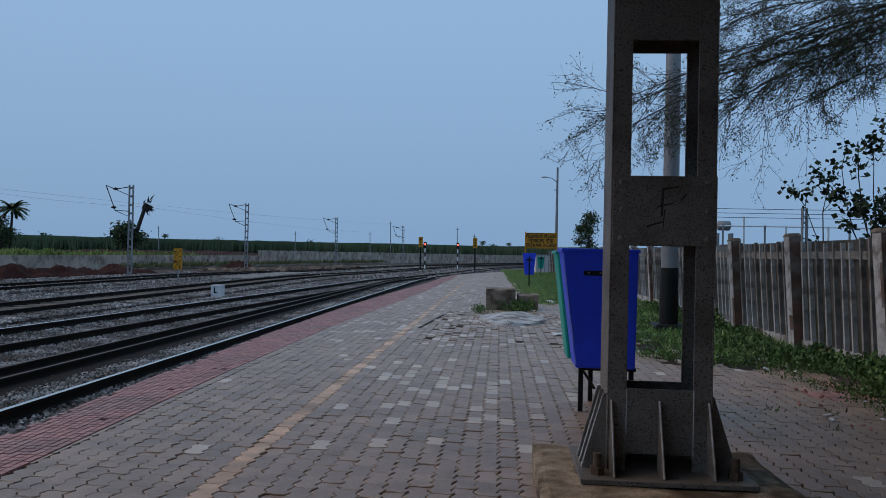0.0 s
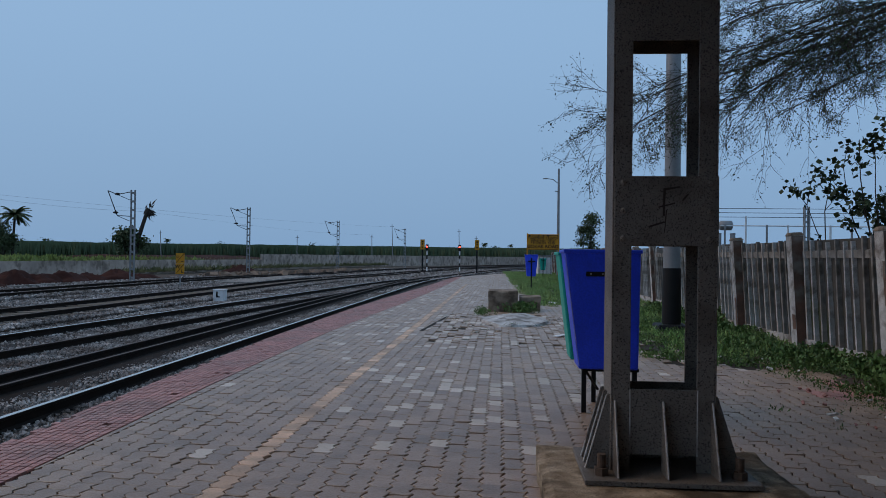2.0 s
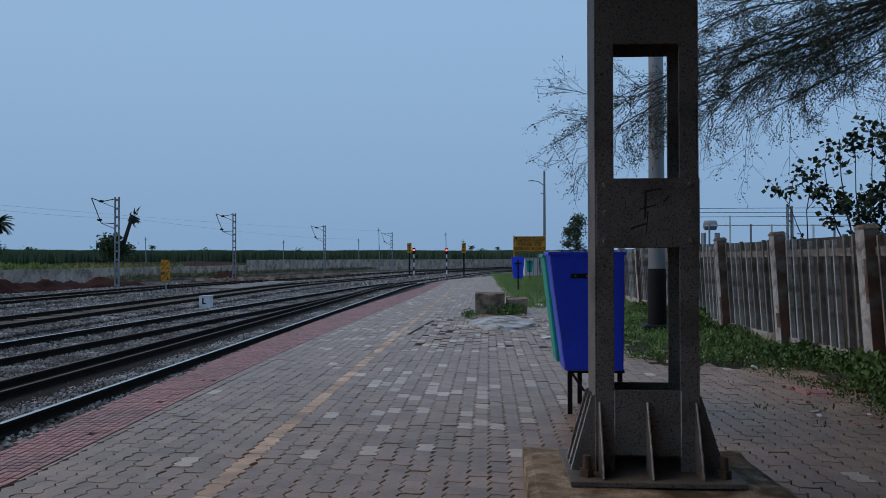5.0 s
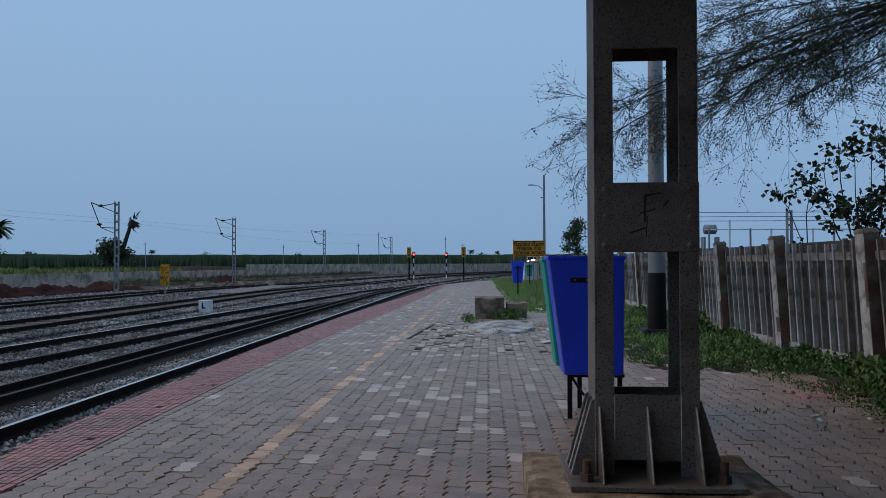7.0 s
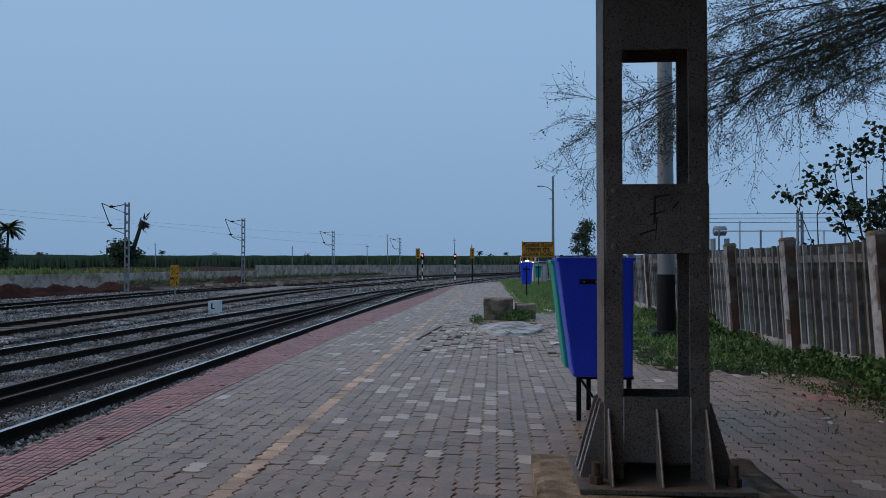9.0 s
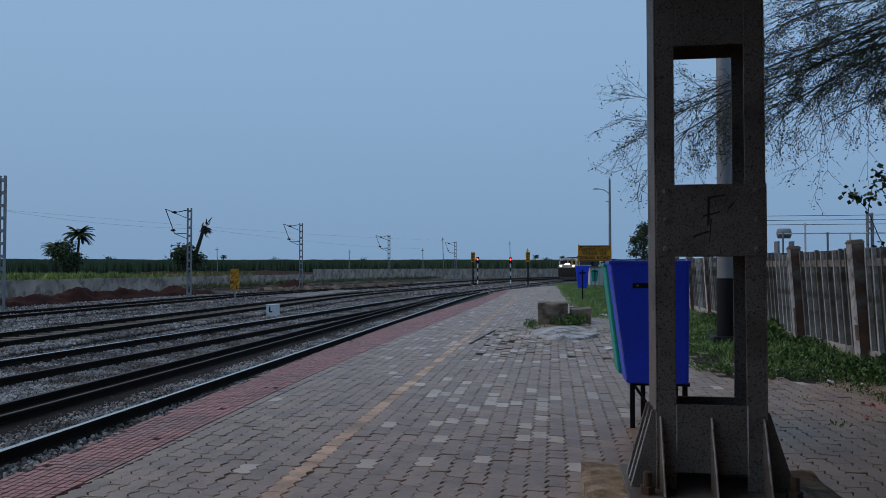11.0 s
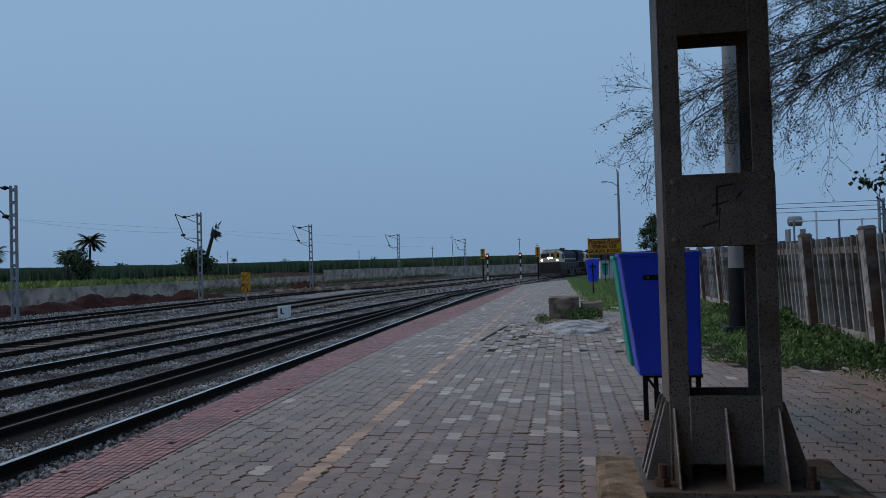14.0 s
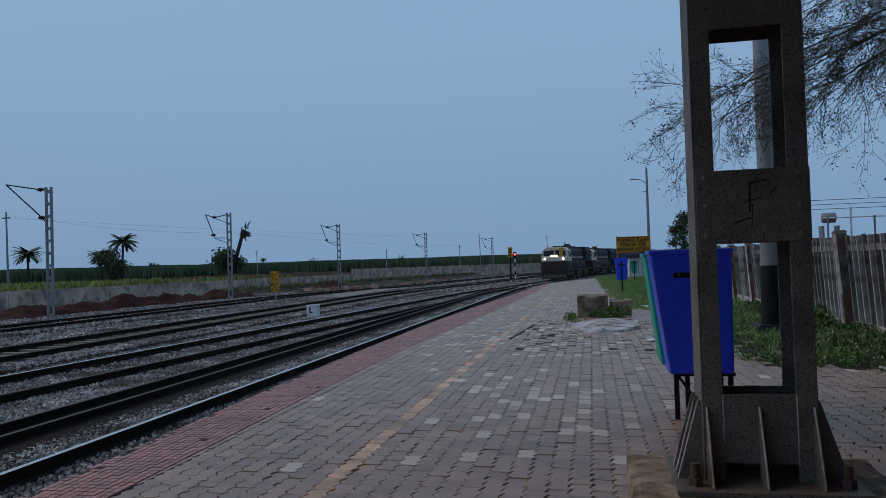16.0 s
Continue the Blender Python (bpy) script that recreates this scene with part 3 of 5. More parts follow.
# ---- bins ----
def litter_bin(colour, edge, name, label, m, w0, w1, d0, d1, h0, h1, lean=0.0):
    bin_ = thing(name, label, "bin", m, "platform litter bins")
    body = Mesh()
    t = 0.012
    body.taper((-w0 / 2 + lean, w0 / 2 + lean, -d0 / 2, d0 / 2, h0), (-w1 / 2, w1 / 2, -d1 / 2, d1 / 2, h1))
    body.f = [f for i, f in enumerate(body.f) if i != 1]
    inner = [(-w1 / 2 + t, -d1 / 2 + t, h1), (w1 / 2 - t, -d1 / 2 + t, h1), (w1 / 2 - t, d1 / 2 - t, h1), (-w1 / 2 + t, d1 / 2 - t, h1),
             (-w0 / 2 + t + lean, -d0 / 2 + t, h0 + t), (w0 / 2 - t + lean, -d0 / 2 + t, h0 + t), (w0 / 2 - t + lean, d0 / 2 - t, h0 + t), (-w0 / 2 + t + lean, d0 / 2 - t, h0 + t)]
    body.add(inner, [(0, 1, 5, 4), (1, 2, 6, 5), (2, 3, 7, 6), (3, 0, 4, 7), (4, 5, 6, 7)])
    part("bin_body", body, colour, bin_, bevel=0.02)
    rim = Mesh()
    a, b, r = w1 / 2, d1 / 2, 0.012
    rim.box(-a - r, a + r, -b - r, -b + t, h1 - 0.028, h1 + 0.008).box(-a - r, a + r, b - t, b + r, h1 - 0.028, h1 + 0.008)
    rim.box(-a - r, -a + t, -b + t, b - t, h1 - 0.028, h1 + 0.008).box(a - t, a + r, -b + t, b - t, h1 - 0.028, h1 + 0.008)
    part("rim", rim, colour, bin_, bevel=0.008)
    if edge:
        q = Mesh()
        q.tube([(-w0 / 2 + lean + 0.004, -d0 / 2 + 0.004, h0 + 0.03), (-w1 / 2 + 0.004, -d1 / 2 + 0.004, h1 - 0.05)], 0.0045, 6)
        part("corner_bead", q, edge, bin_, "scuffed pale corner edge")
    return bin_


def bins():
    b = litter_bin(BLUE, BLUE_EDGE, "blue_bin", "large deep blue plastic litter bin hung on a black stand", pose(0.963, 7.45, 0), 0.56, 0.71, 0.40, 0.52, 0.44, 1.57, 0.07)
    part("hinge_plate", Mesh().box(-0.155, 0.12, -0.258, -0.238, 1.325, 1.37), BLACK, b, "black steel hinge plate")
    for hx in (-0.11, 0.0):
        part("bolt", Mesh().tube([(hx, -0.256, 1.348), (hx, -0.266, 1.348)], 0.009, 8), GALV, b)
    litter_bin(GREEN, None, "green_bin", "sea green plastic litter bin beside a blue one", pose(0.955, 8.1, 0), 0.56, 0.71, 0.40, 0.52, 0.44, 1.55, 0.06)
    stand = thing("bin_stand", "black painted steel stand carrying two litter bins", "stand", pose(0, 0, 0))
    for x, y in ((0.82, 7.40), (0.98, 7.95), (1.3, 7.40), (1.3, 7.95)):
        part("leg", Mesh().box(x - 0.022, x + 0.022, y - 0.022, y + 0.022, 0, 0.43), BLACK, stand, bevel=0.003)
    part("crossbar", Mesh().box(0.80, 1.34, 7.36, 7.99, 0.405, 0.437), BLACK, stand, bevel=0.003)
    part("brace", Mesh().tube([(0.84, 7.42, 0.40), (1.02, 7.93, 0.14)], 0.014, 6), BLACK, stand)
    # farther pair up the platform
    for colour, x, y, name, label, s in ((BLUE, 1.45, 36.0, "blue_bin", "bright blue plastic litter bin on a single black post", 1.0),
                                         (GREEN, 3.0, 54.0, "green_bin", "small green plastic litter bin on a black post", 0.8)):
        far = litter_bin(colour, None, name, label, pose(x, y, 0), 0.42 * s, 0.62 * s, 0.3 * s, 0.42 * s, 0.58, 0.58 + 1.02 * s)
        part("post", Mesh().box(-0.03, 0.03, -0.27, -0.23, -0.2, 1.45), BLACK, far, "black steel post", bevel=0.004)
        part("crossbar", Mesh().box(-0.16, 0.16, -0.275, -0.235, 1.26, 1.32), BLACK, far)


# ---- fence ----
def platform_fence():
    """Precast fence of ribbed panels between posts; the whole row leans towards the platform."""
    f = thing("fence", "leaning whitewashed mossy precast concrete fence with ribbed panels", "fence", pose(0, 0, 0))
    L, n = 2.95, 10
    half = L / 2 - 0.12
    shaft = Mesh().box(-0.10, 0.10, -0.12, 0.12, -0.3, 1.90).data("post", LIMEWASH)
    cap = Mesh().taper((-0.115, 0.115, -0.135, 0.135, 1.90), (-0.08, 0.08, -0.1, 0.1, 1.955)).data("cap", STAINED)
    bare = Mesh().box(-0.094, 0.095, -0.1245, -0.1205, 0.02, 1.89).data("bare_face", POST_FACE)
    flaked = [Mesh().prism([(-0.104, y0), (-0.1008, y0), (-0.1008, y1), (-0.104, y1)], z0, z1).data("bare_patch", POST_FACE) for y0, y1, z0, z1 in ((-0.12, -0.03, 0.05, 0.7), (-0.12, 0.02, 0.3, 0.55), (-0.12, -0.06, 0.9, 1.5))]
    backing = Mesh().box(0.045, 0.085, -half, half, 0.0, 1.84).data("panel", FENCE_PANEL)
    foot = Mesh().box(-0.03, 0.044, -half, half, -0.1, 0.17).data("bottom_rail", LIMEWASH)
    head = Mesh().box(0.0, 0.044, -half, half, 1.55, 1.67).data("top_rail", FENCE)
    slats = []
    for k in range(4):
        w = 0.019 + 0.002 * k
        slats.append(Mesh().taper((-0.03, 0.044, -w * 1.15, w * 1.15, 0.171), (-0.02, 0.044, -w * 0.85, w * 0.85, 1.80 + 0.022 * k)).data("slat", FENCE if k % 2 else LIMEWASH))
    rnd = random.Random(12)
    for k in range(-6, 22):
        y = 10.45 + L * k
        x = 5.24 - 0.027 * (min(y, 16.4) - 10.45)
        lean = -4.0 + rnd.uniform(-0.7, 0.7)
        post = part("post", shaft, None, f)
        post.matrix_basis = pose(x, y, rnd.uniform(-0.03, 0.03), rnd.uniform(-0.5, 0.5), lean, 0)
        part("cap", cap, None, post, "dark weathered cap")
        part("bare_face", bare, None, post, "bare red-brown face where plaster fell off")
        part("bare_patch", rnd.choice(flaked), None, post, "patch of fallen plaster")
        panel = part("panel", backing, None, f, "mossy recessed panel, darkened as shade between the slats")
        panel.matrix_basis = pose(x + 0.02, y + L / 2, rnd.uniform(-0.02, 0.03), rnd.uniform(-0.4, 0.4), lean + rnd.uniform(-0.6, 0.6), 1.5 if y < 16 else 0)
        part("bottom_rail", foot, None, panel)
        part("top_rail", head, None, panel)
        for i in range(n):
            if rnd.random() < 0.02:
                continue
            ob = part("slat", rnd.choice(slats), None, panel)
            ob.matrix_basis = pose(0, -half + 0.1 + i * (2 * half - 0.2) / (n - 1) + rnd.uniform(-0.015, 0.015), 0, rnd.uniform(-0.7, 0.7), 0, 0)


# ---- old footing ----
def rough_block(x0, x1, y0, y1, z1, label):
    """A weathered cast block with chipped edges and an uneven skin."""
    bm = bmesh.new()
    bmesh.ops.create_cube(bm, size=1.0)
    bmesh.ops.subdivide_edges(bm, edges=bm.edges[:], cuts=11, use_grid_fill=True)
    for v in bm.verts:
        c = v.co
        edge = sorted((0.5 - abs(c.x), 0.5 - abs(c.y), 0.5 - abs(c.z)))[1]
        p = Vector((x0 + (c.x + 0.5) * (x1 - x0), y0 + (c.y + 0.5) * (y1 - y0), -0.06 + (c.z + 0.5) * (z1 + 0.06)))
        wear = 0.022 * noise.noise(p * 3.1) + 0.014 * noise.noise(p * 9.0) - (0.035 * max(0.0, 0.4 + noise.noise(p * 4.3)) if edge < 0.03 else 0.0)
        v.co = p + Vector((c.x, c.y, c.z)).normalized() * wear
    me = bpy.data.meshes.new("concrete_block")
    bm.to_mesh(me)
    bm.free()
    me.materials.append(STAINED)
    tagged(part("concrete_block", me), label, "block")


def footing():
    rough_block(-0.32, 0.48, 20.5, 21.6, 0.57, "stained broken concrete footing block on the platform")
    rough_block(0.55, 1.12, 20.9, 21.8, 0.41, "lower weathered concrete block among weeds")
    rnd = random.Random(8)
    slab = Mesh()
    n, rings = 22, 5
    for i in range(rings):
        f = (0, 0.04, 0.3, 0.65, 1.0)[i]
        for k in range(n):
            a = 6.283 * k / n
            r = (1 - f) * (1 + 0.22 * noise.noise(Vector((math.cos(a) * 1.4, math.sin(a) * 1.4, 6))))
            x, y = 0.36 + 0.82 * r * math.cos(a), 17.6 + 1.5 * r * math.sin(a)
            slab.v.append((x, y, -0.05 if i == 0 else 0.05 + 0.13 * f + 0.05 * noise.noise(Vector((x * 2.5, y * 1.5, 4)))))
    for i in range(rings - 1):
        for k in range(n):
            slab.f.append((i * n + k, i * n + (k + 1) % n, (i + 1) * n + (k + 1) % n, (i + 1) * n + k))
    tagged(part("broken_slab", slab, LIMEWASH), "cracked slab of old concrete amid lifted pavers", "slab")
    bits = Mesh()
    for i in range(60):
        x, y = rnd.uniform(-1.5, 1.7), rnd.uniform(14.6, 19.6)
        s = rnd.uniform(0.012, 0.04)
        t = Euler((rnd.random() * 0.5, rnd.random() * 0.5, rnd.random() * 6)).to_matrix().to_4x4()
        bits.box(-s, s, -s * 0.8, s * 0.8, -s * 0.4, s * 0.4, Matrix.Translation((x, y, 0.01)) @ t)
    tagged(part("paver_rubble", bits, PALE_PAVER), "loose chips of broken pavers", "rubble", kind="stuff")
    # Flat dark strip standing in for a shallow recess in the paving.
    tagged(part("drain_cover", Mesh().prism([(-1.60, 15.0), (-1.52, 15.0), (-1.25, 18.6), (-1.33, 18.6)], -0.03, 0.004), JOINT), "dark narrow strip standing in for a recess beside lifted pavers", "drain")


# ---- line-side things ----
def mast(x, y, reach, height=6.6, dx=-1.0, slack=False):
    """A built-up overhead line mast with its bracket arm."""
    m = thing("overhead_line_mast", "grey galvanised lattice mast with an overhead line bracket, no wire yet", "mast", pose(x, y, -0.48 - dip(y)), "overhead line masts")
    h, w = height + dip(y), 0.13
    for sx in (-w, w):
        part("upright", Mesh().box(sx - 0.035, sx + 0.035, -0.06, 0.06, 0, h), GALV, m)
    n = int(h / 0.55)
    for k in range(n):
        z = 0.3 + k * (h - 0.5) / (n - 1)
        part("batten", Mesh().box(-w + 0.035, w - 0.035, -0.05, 0.05, z - 0.07, z + 0.07), GALV, m)
    part("foundation", Mesh().box(-0.4, 0.4, -0.4, 0.4, -0.3, 0.05), CONCRETE, m)
    arm, low = Mesh(), Mesh()
    if slack:
        tip = (dx * reach, 0, h + 0.22)
        arm.tube([(-w, 0, h - 0.12), (dx * 0.6, 0, h - 0.06), tip], 0.03, 6)
        low.tube([(-w, 0, h - 1.6), (dx * 0.5, 0, h - 1.25), tip], 0.03, 6)
        ends = ((dx * 0.42, 0, h - 0.09), (dx * 0.38, 0, h - 1.36))
    else:
        tip = (dx * reach, 0, h - 0.05)
        arm.tube([(-w, 0, h - 0.12), (dx * reach * 0.62, 0, h - 0.30), tip], 0.03, 6)
        arm.tube([(-w, 0, h - 0.7), (dx * reach * 0.62, 0, h - 0.32)], 0.022, 6)
        low.tube([(-w, 0, h - 1.75), (dx * reach * 0.62, 0, h - 1.7), tip], 0.03, 6)
        low.tube([(-w, 0, h - 2.1), (dx * reach * 0.62, 0, h - 1.72)], 0.022, 6)
        ends = ((dx * reach * 0.62, 0, h - 0.27), (dx * reach * 0.68, 0, h - 1.5))
    part("top_arm", arm, BLACK, m)
    part("bracket_tube", low, BLACK, m)
    for p in ends:
        part("insulator", Mesh().tube([(p[0] - 0.16, 0, p[2]), (p[0], 0, p[2]), (p[0] + 0.16, 0, p[2])], [0.05, 0.10, 0.05], 8), BLACK, m)
    return m


def letters(text, size, m, mat, parent, name):
    c = bpy.data.curves.new(name, "FONT")
    c.body, c.size, c.extrude, c.align_x, c.align_y = text, size, 0.004, "CENTER", "CENTER"
    c.offset = 0.009
    c.materials.append(mat)
    ob = new(name, c)
    ob.parent, ob.matrix_basis = parent, m
    return ob


def station_sign():
    s = thing("station_sign", "yellow station name board with black lettering on two posts", "sign", pose(3.42, 62, -0.02, 0, 0, -3))
    part("board", Mesh().box(-1.26, 1.26, -0.04, 0.04, 2.1, 3.38), YELLOW, s, bevel=0.01)
    part("border", Mesh().box(-1.2, 1.2, -0.046, -0.041, 3.28, 3.33).box(-1.2, 1.2, -0.046, -0.041, 2.13, 2.16), BLACK, s)
    for x in (-1.26, 1.26):
        part("post", Mesh().box(x - 0.05, x + 0.05, 0.041, 0.14, -0.3, 3.45), YELLOW, s)
    face = lambda z: pose(0, -0.05, z, 90, 0, 0)
    letters("GOKAK ROAD", 0.38, face(2.36), BLACK, s, "lettering")
    letters("गोकाक रोड", 0.47, face(2.71), BLACK, s, "lettering")
    letters("ಗೋಕಾಕ ರೋಡ", 0.40, face(3.08), BLACK, s, "lettering")


def whistle_board():
    s = thing("whistle_board", "yellow trackside whistle board with black letters on a post", "sign", pose(-18.35, 42, -0.84))
    part("post", Mesh().box(-0.035, 0.035, 0.021, 0.09, 0, 2.2), GALV, s)
    for z in (1.13, 1.74):
        plate = part("plate", Mesh().box(-0.255, 0.255, -0.02, 0.02, z - 0.02, z + 0.58), YELLOW, s, bevel=0.005)
        part("stroke", Mesh().slab([(-0.24, z + 0.02), (-0.20, z + 0.02), (0.24, z + 0.54), (0.20, z + 0.54)], 1, -0.028, -0.021), BLACK, plate)
    letters("W", 0.26, pose(-0.14, -0.026, 1.53, 90, 0, 0), BLACK, s, "lettering")
    letters("L", 0.26, pose(0.15, -0.026, 1.26, 90, 0, 0), BLACK, s, "lettering")
    for x0, x1, z in ((-0.24, -0.04, 2.12), (-0.2, -0.08, 2.02), (0.06, 0.22, 1.82)):
        part("bar", Mesh().box(x0, x1, -0.028, -0.021, z, z + 0.04), BLACK, s)


def white_box():
    b = thing("point_indicator_box", "white painted metal box with a black mark, beside the track", "box", pose(-11.4, 30, -0.36))
    part("case", Mesh().box(-0.22, 0.22, -0.2, 0.2, -0.1, 0.36), WHITE, b, bevel=0.015)
    part("lid", Mesh().box(-0.24, 0.24, -0.22, 0.22, 0.361, 0.39), WHITE, b, bevel=0.01)
    part("mark", Mesh().box(-0.09, -0.03, -0.207, -0.201, 0.06, 0.3).box(-0.09, 0.06, -0.207, -0.201, 0.06, 0.11), BLACK, b)


def colour_signal(x, y, z=-0.6):
    s = thing("colour_light_signal", "line-side colour light signal showing red on a striped post", "signal", pose(x, y, z), "signals")
    for k in range(5):
        part("post_band", Mesh().tube([(0, 0, k * 0.55), (0, 0, k * 0.55 + 0.55)], 0.09, 8), WHITE if k % 2 == 0 else BLACK, s)
    part("footing", Mesh().box(-0.22, 0.22, -0.22, 0.22, -0.6, -0.001), CONCRETE, s)
    part("head", Mesh().box(-0.19, 0.19, -0.12, 0.12, 2.75, 3.6), BLACK, s, bevel=0.03)
    part("lens", Mesh().tube([(0, -0.121, 3.3), (0, -0.15, 3.3)], 0.115, 12), RED_LAMP, s, "glowing red lens")
    part("hood", Mesh().box(-0.2, 0.2, -0.3, -0.121, 3.49, 3.52), BLACK, s)
    return s


def yellow_post(x, y):
    s = thing("yellow_marker_board", "narrow yellow board on a dark post beside the line", "sign", pose(x, y, -0.7), "marker boards")
    part("post", Mesh().box(-0.09, 0.09, -0.06, 0.06, -0.5, 3.0), BLACK, s)
    plate = part("plate", Mesh().box(-0.28, 0.28, -0.1, -0.061, 3.0, 4.3), YELLOW, s)
    for w, z0, z1 in ((0.12, 3.95, 4.1), (0.08, 3.6, 3.8), (0.1, 3.2, 3.4)):
        part("bar", Mesh().box(-w, w, -0.106, -0.101, z0, z1), BLACK, plate)


def lamp_post():
    p = thing("platform_lamp_post", "slim grey tapered lamp post with two small lamp arms", "lamp post", pose(4.7, 62.6, -0.3))
    part("shaft", Mesh().tube([(0, 0, 0), (0, 0, 9.1)], [0.14, 0.08], 8), GALV, p)
    for z, r in ((8.2, 1.15), (2.8, 0.9)):
        arm = part("arm", Mesh().tube([(0, 0, z - 0.35), (-0.4 * r, 0, z), (-r * 0.8, 0, z + 0.08)], 0.03, 6), GALV, p)
        part("lamp_head", Mesh().taper((-r * 1.15, -r * 0.72, -0.1, 0.1, z + 0.04), (-r * 1.1, -r * 0.75, -0.07, 0.07, z + 0.12)), GALV, arm)
    part("conduit_bracket", Mesh().box(-0.3, 0.02, -0.03, 0.03, 7.2, 7.26), GALV, p)


def tall_pole():
    p = thing("high_mast_pole", "tall grey steel pole with a black painted foot beside the fence", "pole", pose(3.62, 16.3, 0))
    part("foot", Mesh().tube([(0, 0, -0.1), (0, 0, 1.3)], [0.2, 0.185], 28), BLACK, p, "black painted foot")
    part("shaft", Mesh().tube([(0, 0, 1.3), (0, 0, 10.5)], [0.175, 0.13], 28), GALV, p)
    part("base", Mesh().taper((-0.4, 0.4, -0.4, 0.4, -0.1), (-0.32, 0.32, -0.32, 0.32, 0.12)), BLACK, p, bevel=0.03)


# ---- plants ----
def leaf(m, p, d, size, width=0.45, rnd=random):
    """A folded leaf of four corners, at p, pointing along d."""
    d = Vector(d).normalized()
    s = d.cross(Vector((rnd.uniform(-1, 1), rnd.uniform(-1, 1), rnd.uniform(-1, 1)))).normalized() * size * width * 0.5
    p = Vector(p)
    k = len(m.v)
    m.v += [tuple(p), tuple(p + d * size * 0.45 + s), tuple(p + d * size), tuple(p + d * size * 0.45 - s)]
    m.f.append((k, k + 1, k + 2, k + 3))


def grow(wood, leaves, p, d, length, r, level, rnd, droop, leaf_size, kids, tip_leaves, spread=0.5):
    """A branch that wanders, forks and bears leaflets on its last twigs."""
    pts, rad = [Vector(p)], [r]
    n = 5 if level > 1 else 4
    d = Vector(d).normalized()
    for i in range(n):
        d = (d + Vector((rnd.gauss(0, 0.18), rnd.gauss(0, 0.18), rnd.gauss(0, 0.14) - droop))).normalized()
        pts.append(pts[-1] + d * length / n)
        rad.append(r * (1 - 0.75 * (i + 1) / n))
    wood.tube(pts, rad, 5 if level > 1 else 3, False)
    if level == 0:
        for i in range(tip_leaves):
            q = pts[rnd.randrange(1, len(pts))]
            w = Vector((rnd.gauss(0, 1), rnd.gauss(0, 1), rnd.gauss(0, 1)))
            leaf(leaves, q + w * 0.02, w, leaf_size * rnd.uniform(0.6, 1.3), 0.4, rnd)
        return
    for i in range(kids[level]):
        f = rnd.uniform(0.2, 1.0)
        k = min(int(f * n), n - 1)
        q = pts[k].lerp(pts[k + 1], f * n - k)
        w = (d + Vector((rnd.gauss(0, spread), rnd.gauss(0, spread), rnd.gauss(0, spread * 0.8)))).normalized()
        grow(wood, leaves, q, w, length * rnd.uniform(0.32, 0.62), max(rad[k] * 0.55, 0.004), level - 1, rnd, droop, leaf_size, kids, tip_leaves, spread)


def thorn_tree():
    t = thing("thorn_tree", "spreading thorn tree with thin dark branches and sparse tiny leaves", "tree", pose(0, 0, 0))
    rnd = random.Random(21)
    trunk, limbs, leaves = Mesh(), Mesh(), Mesh()
    base = Vector((11.2, 11.2, -0.2))
    trunk.tube([base, base + Vector((-0.2, 0.1, 2.2)), base + Vector((-0.5, 0.3, 4.6)), base + Vector((-1.3, 0.8, 6.7))], [0.3, 0.25, 0.22, 0.17], 9)
    fork = base + Vector((-1.2, 0.7, 6.4))
    aims = [((1.95, 13.0, 4.15), 0.06), ((1.9, 13.3, 4.0), 0.06), ((2.1, 13.0, 3.75), 0.055), ((3.0, 13.2, 3.85), 0.055), ((3.9, 12.7, 4.2), 0.06), ((4.6, 13.1, 3.95), 0.055),
            ((5.4, 12.8, 4.15), 0.055), ((6.4, 13.2, 4.6), 0.055), ((3.2, 12.6, 4.75), 0.07), ((4.6, 12.5, 5.1), 0.07), ((6.2, 12.4, 5.6), 0.07), ((5.4, 12.6, 6.2), 0.07),
            ((9.0, 6.5, 8.4), 0.09), ((13.5, 9.0, 8.2), 0.09), ((3.4, 12.7, 5.3), 0.06), ((4.2, 12.9, 5.75), 0.06)]
    for aim, r in aims:
        a = Vector(aim)
        n = 7
        pts = [fork]
        for i in range(1, n + 1):
            f = i / n
            q = fork.lerp(a, f) + Vector((rnd.gauss(0, 0.08), rnd.gauss(0, 0.08), math.sin(f * math.pi) * 0.3 + rnd.gauss(0, 0.05)))
            pts.append(q)
        rad = [0.62 * r * (1 - 0.85 * i / n) for i in range(n + 1)]
        limbs.tube(pts, rad, 6, False)
        for i in range(26 if aim[0] < 4.5 else 6 if aim[2] > 4.9 else 11):
            f = rnd.uniform(0.3, 1.0) * n
            k = min(int(f), n - 1)
            q = pts[k].lerp(pts[k + 1], f - k)
            d = (pts[k + 1] - pts[k]).normalized() + Vector((rnd.gauss(0, 0.4), rnd.gauss(0, 0.5), rnd.gauss(-0.12, 0.35)))
            grow(limbs, leaves, q, d, rnd.uniform(0.6, 1.6), max(rad[k] * 0.5, 0.008), 2, rnd, 0.04, 0.046, {2: 5, 1: 5}, 5, 0.42)
    part("trunk", trunk, BARK, t)
    part("branch_work", limbs, BARK, t)
    tagged(part("leaves", leaves, THORN_LEAF, t, "tiny dull green leaflets"), kind="stuff")


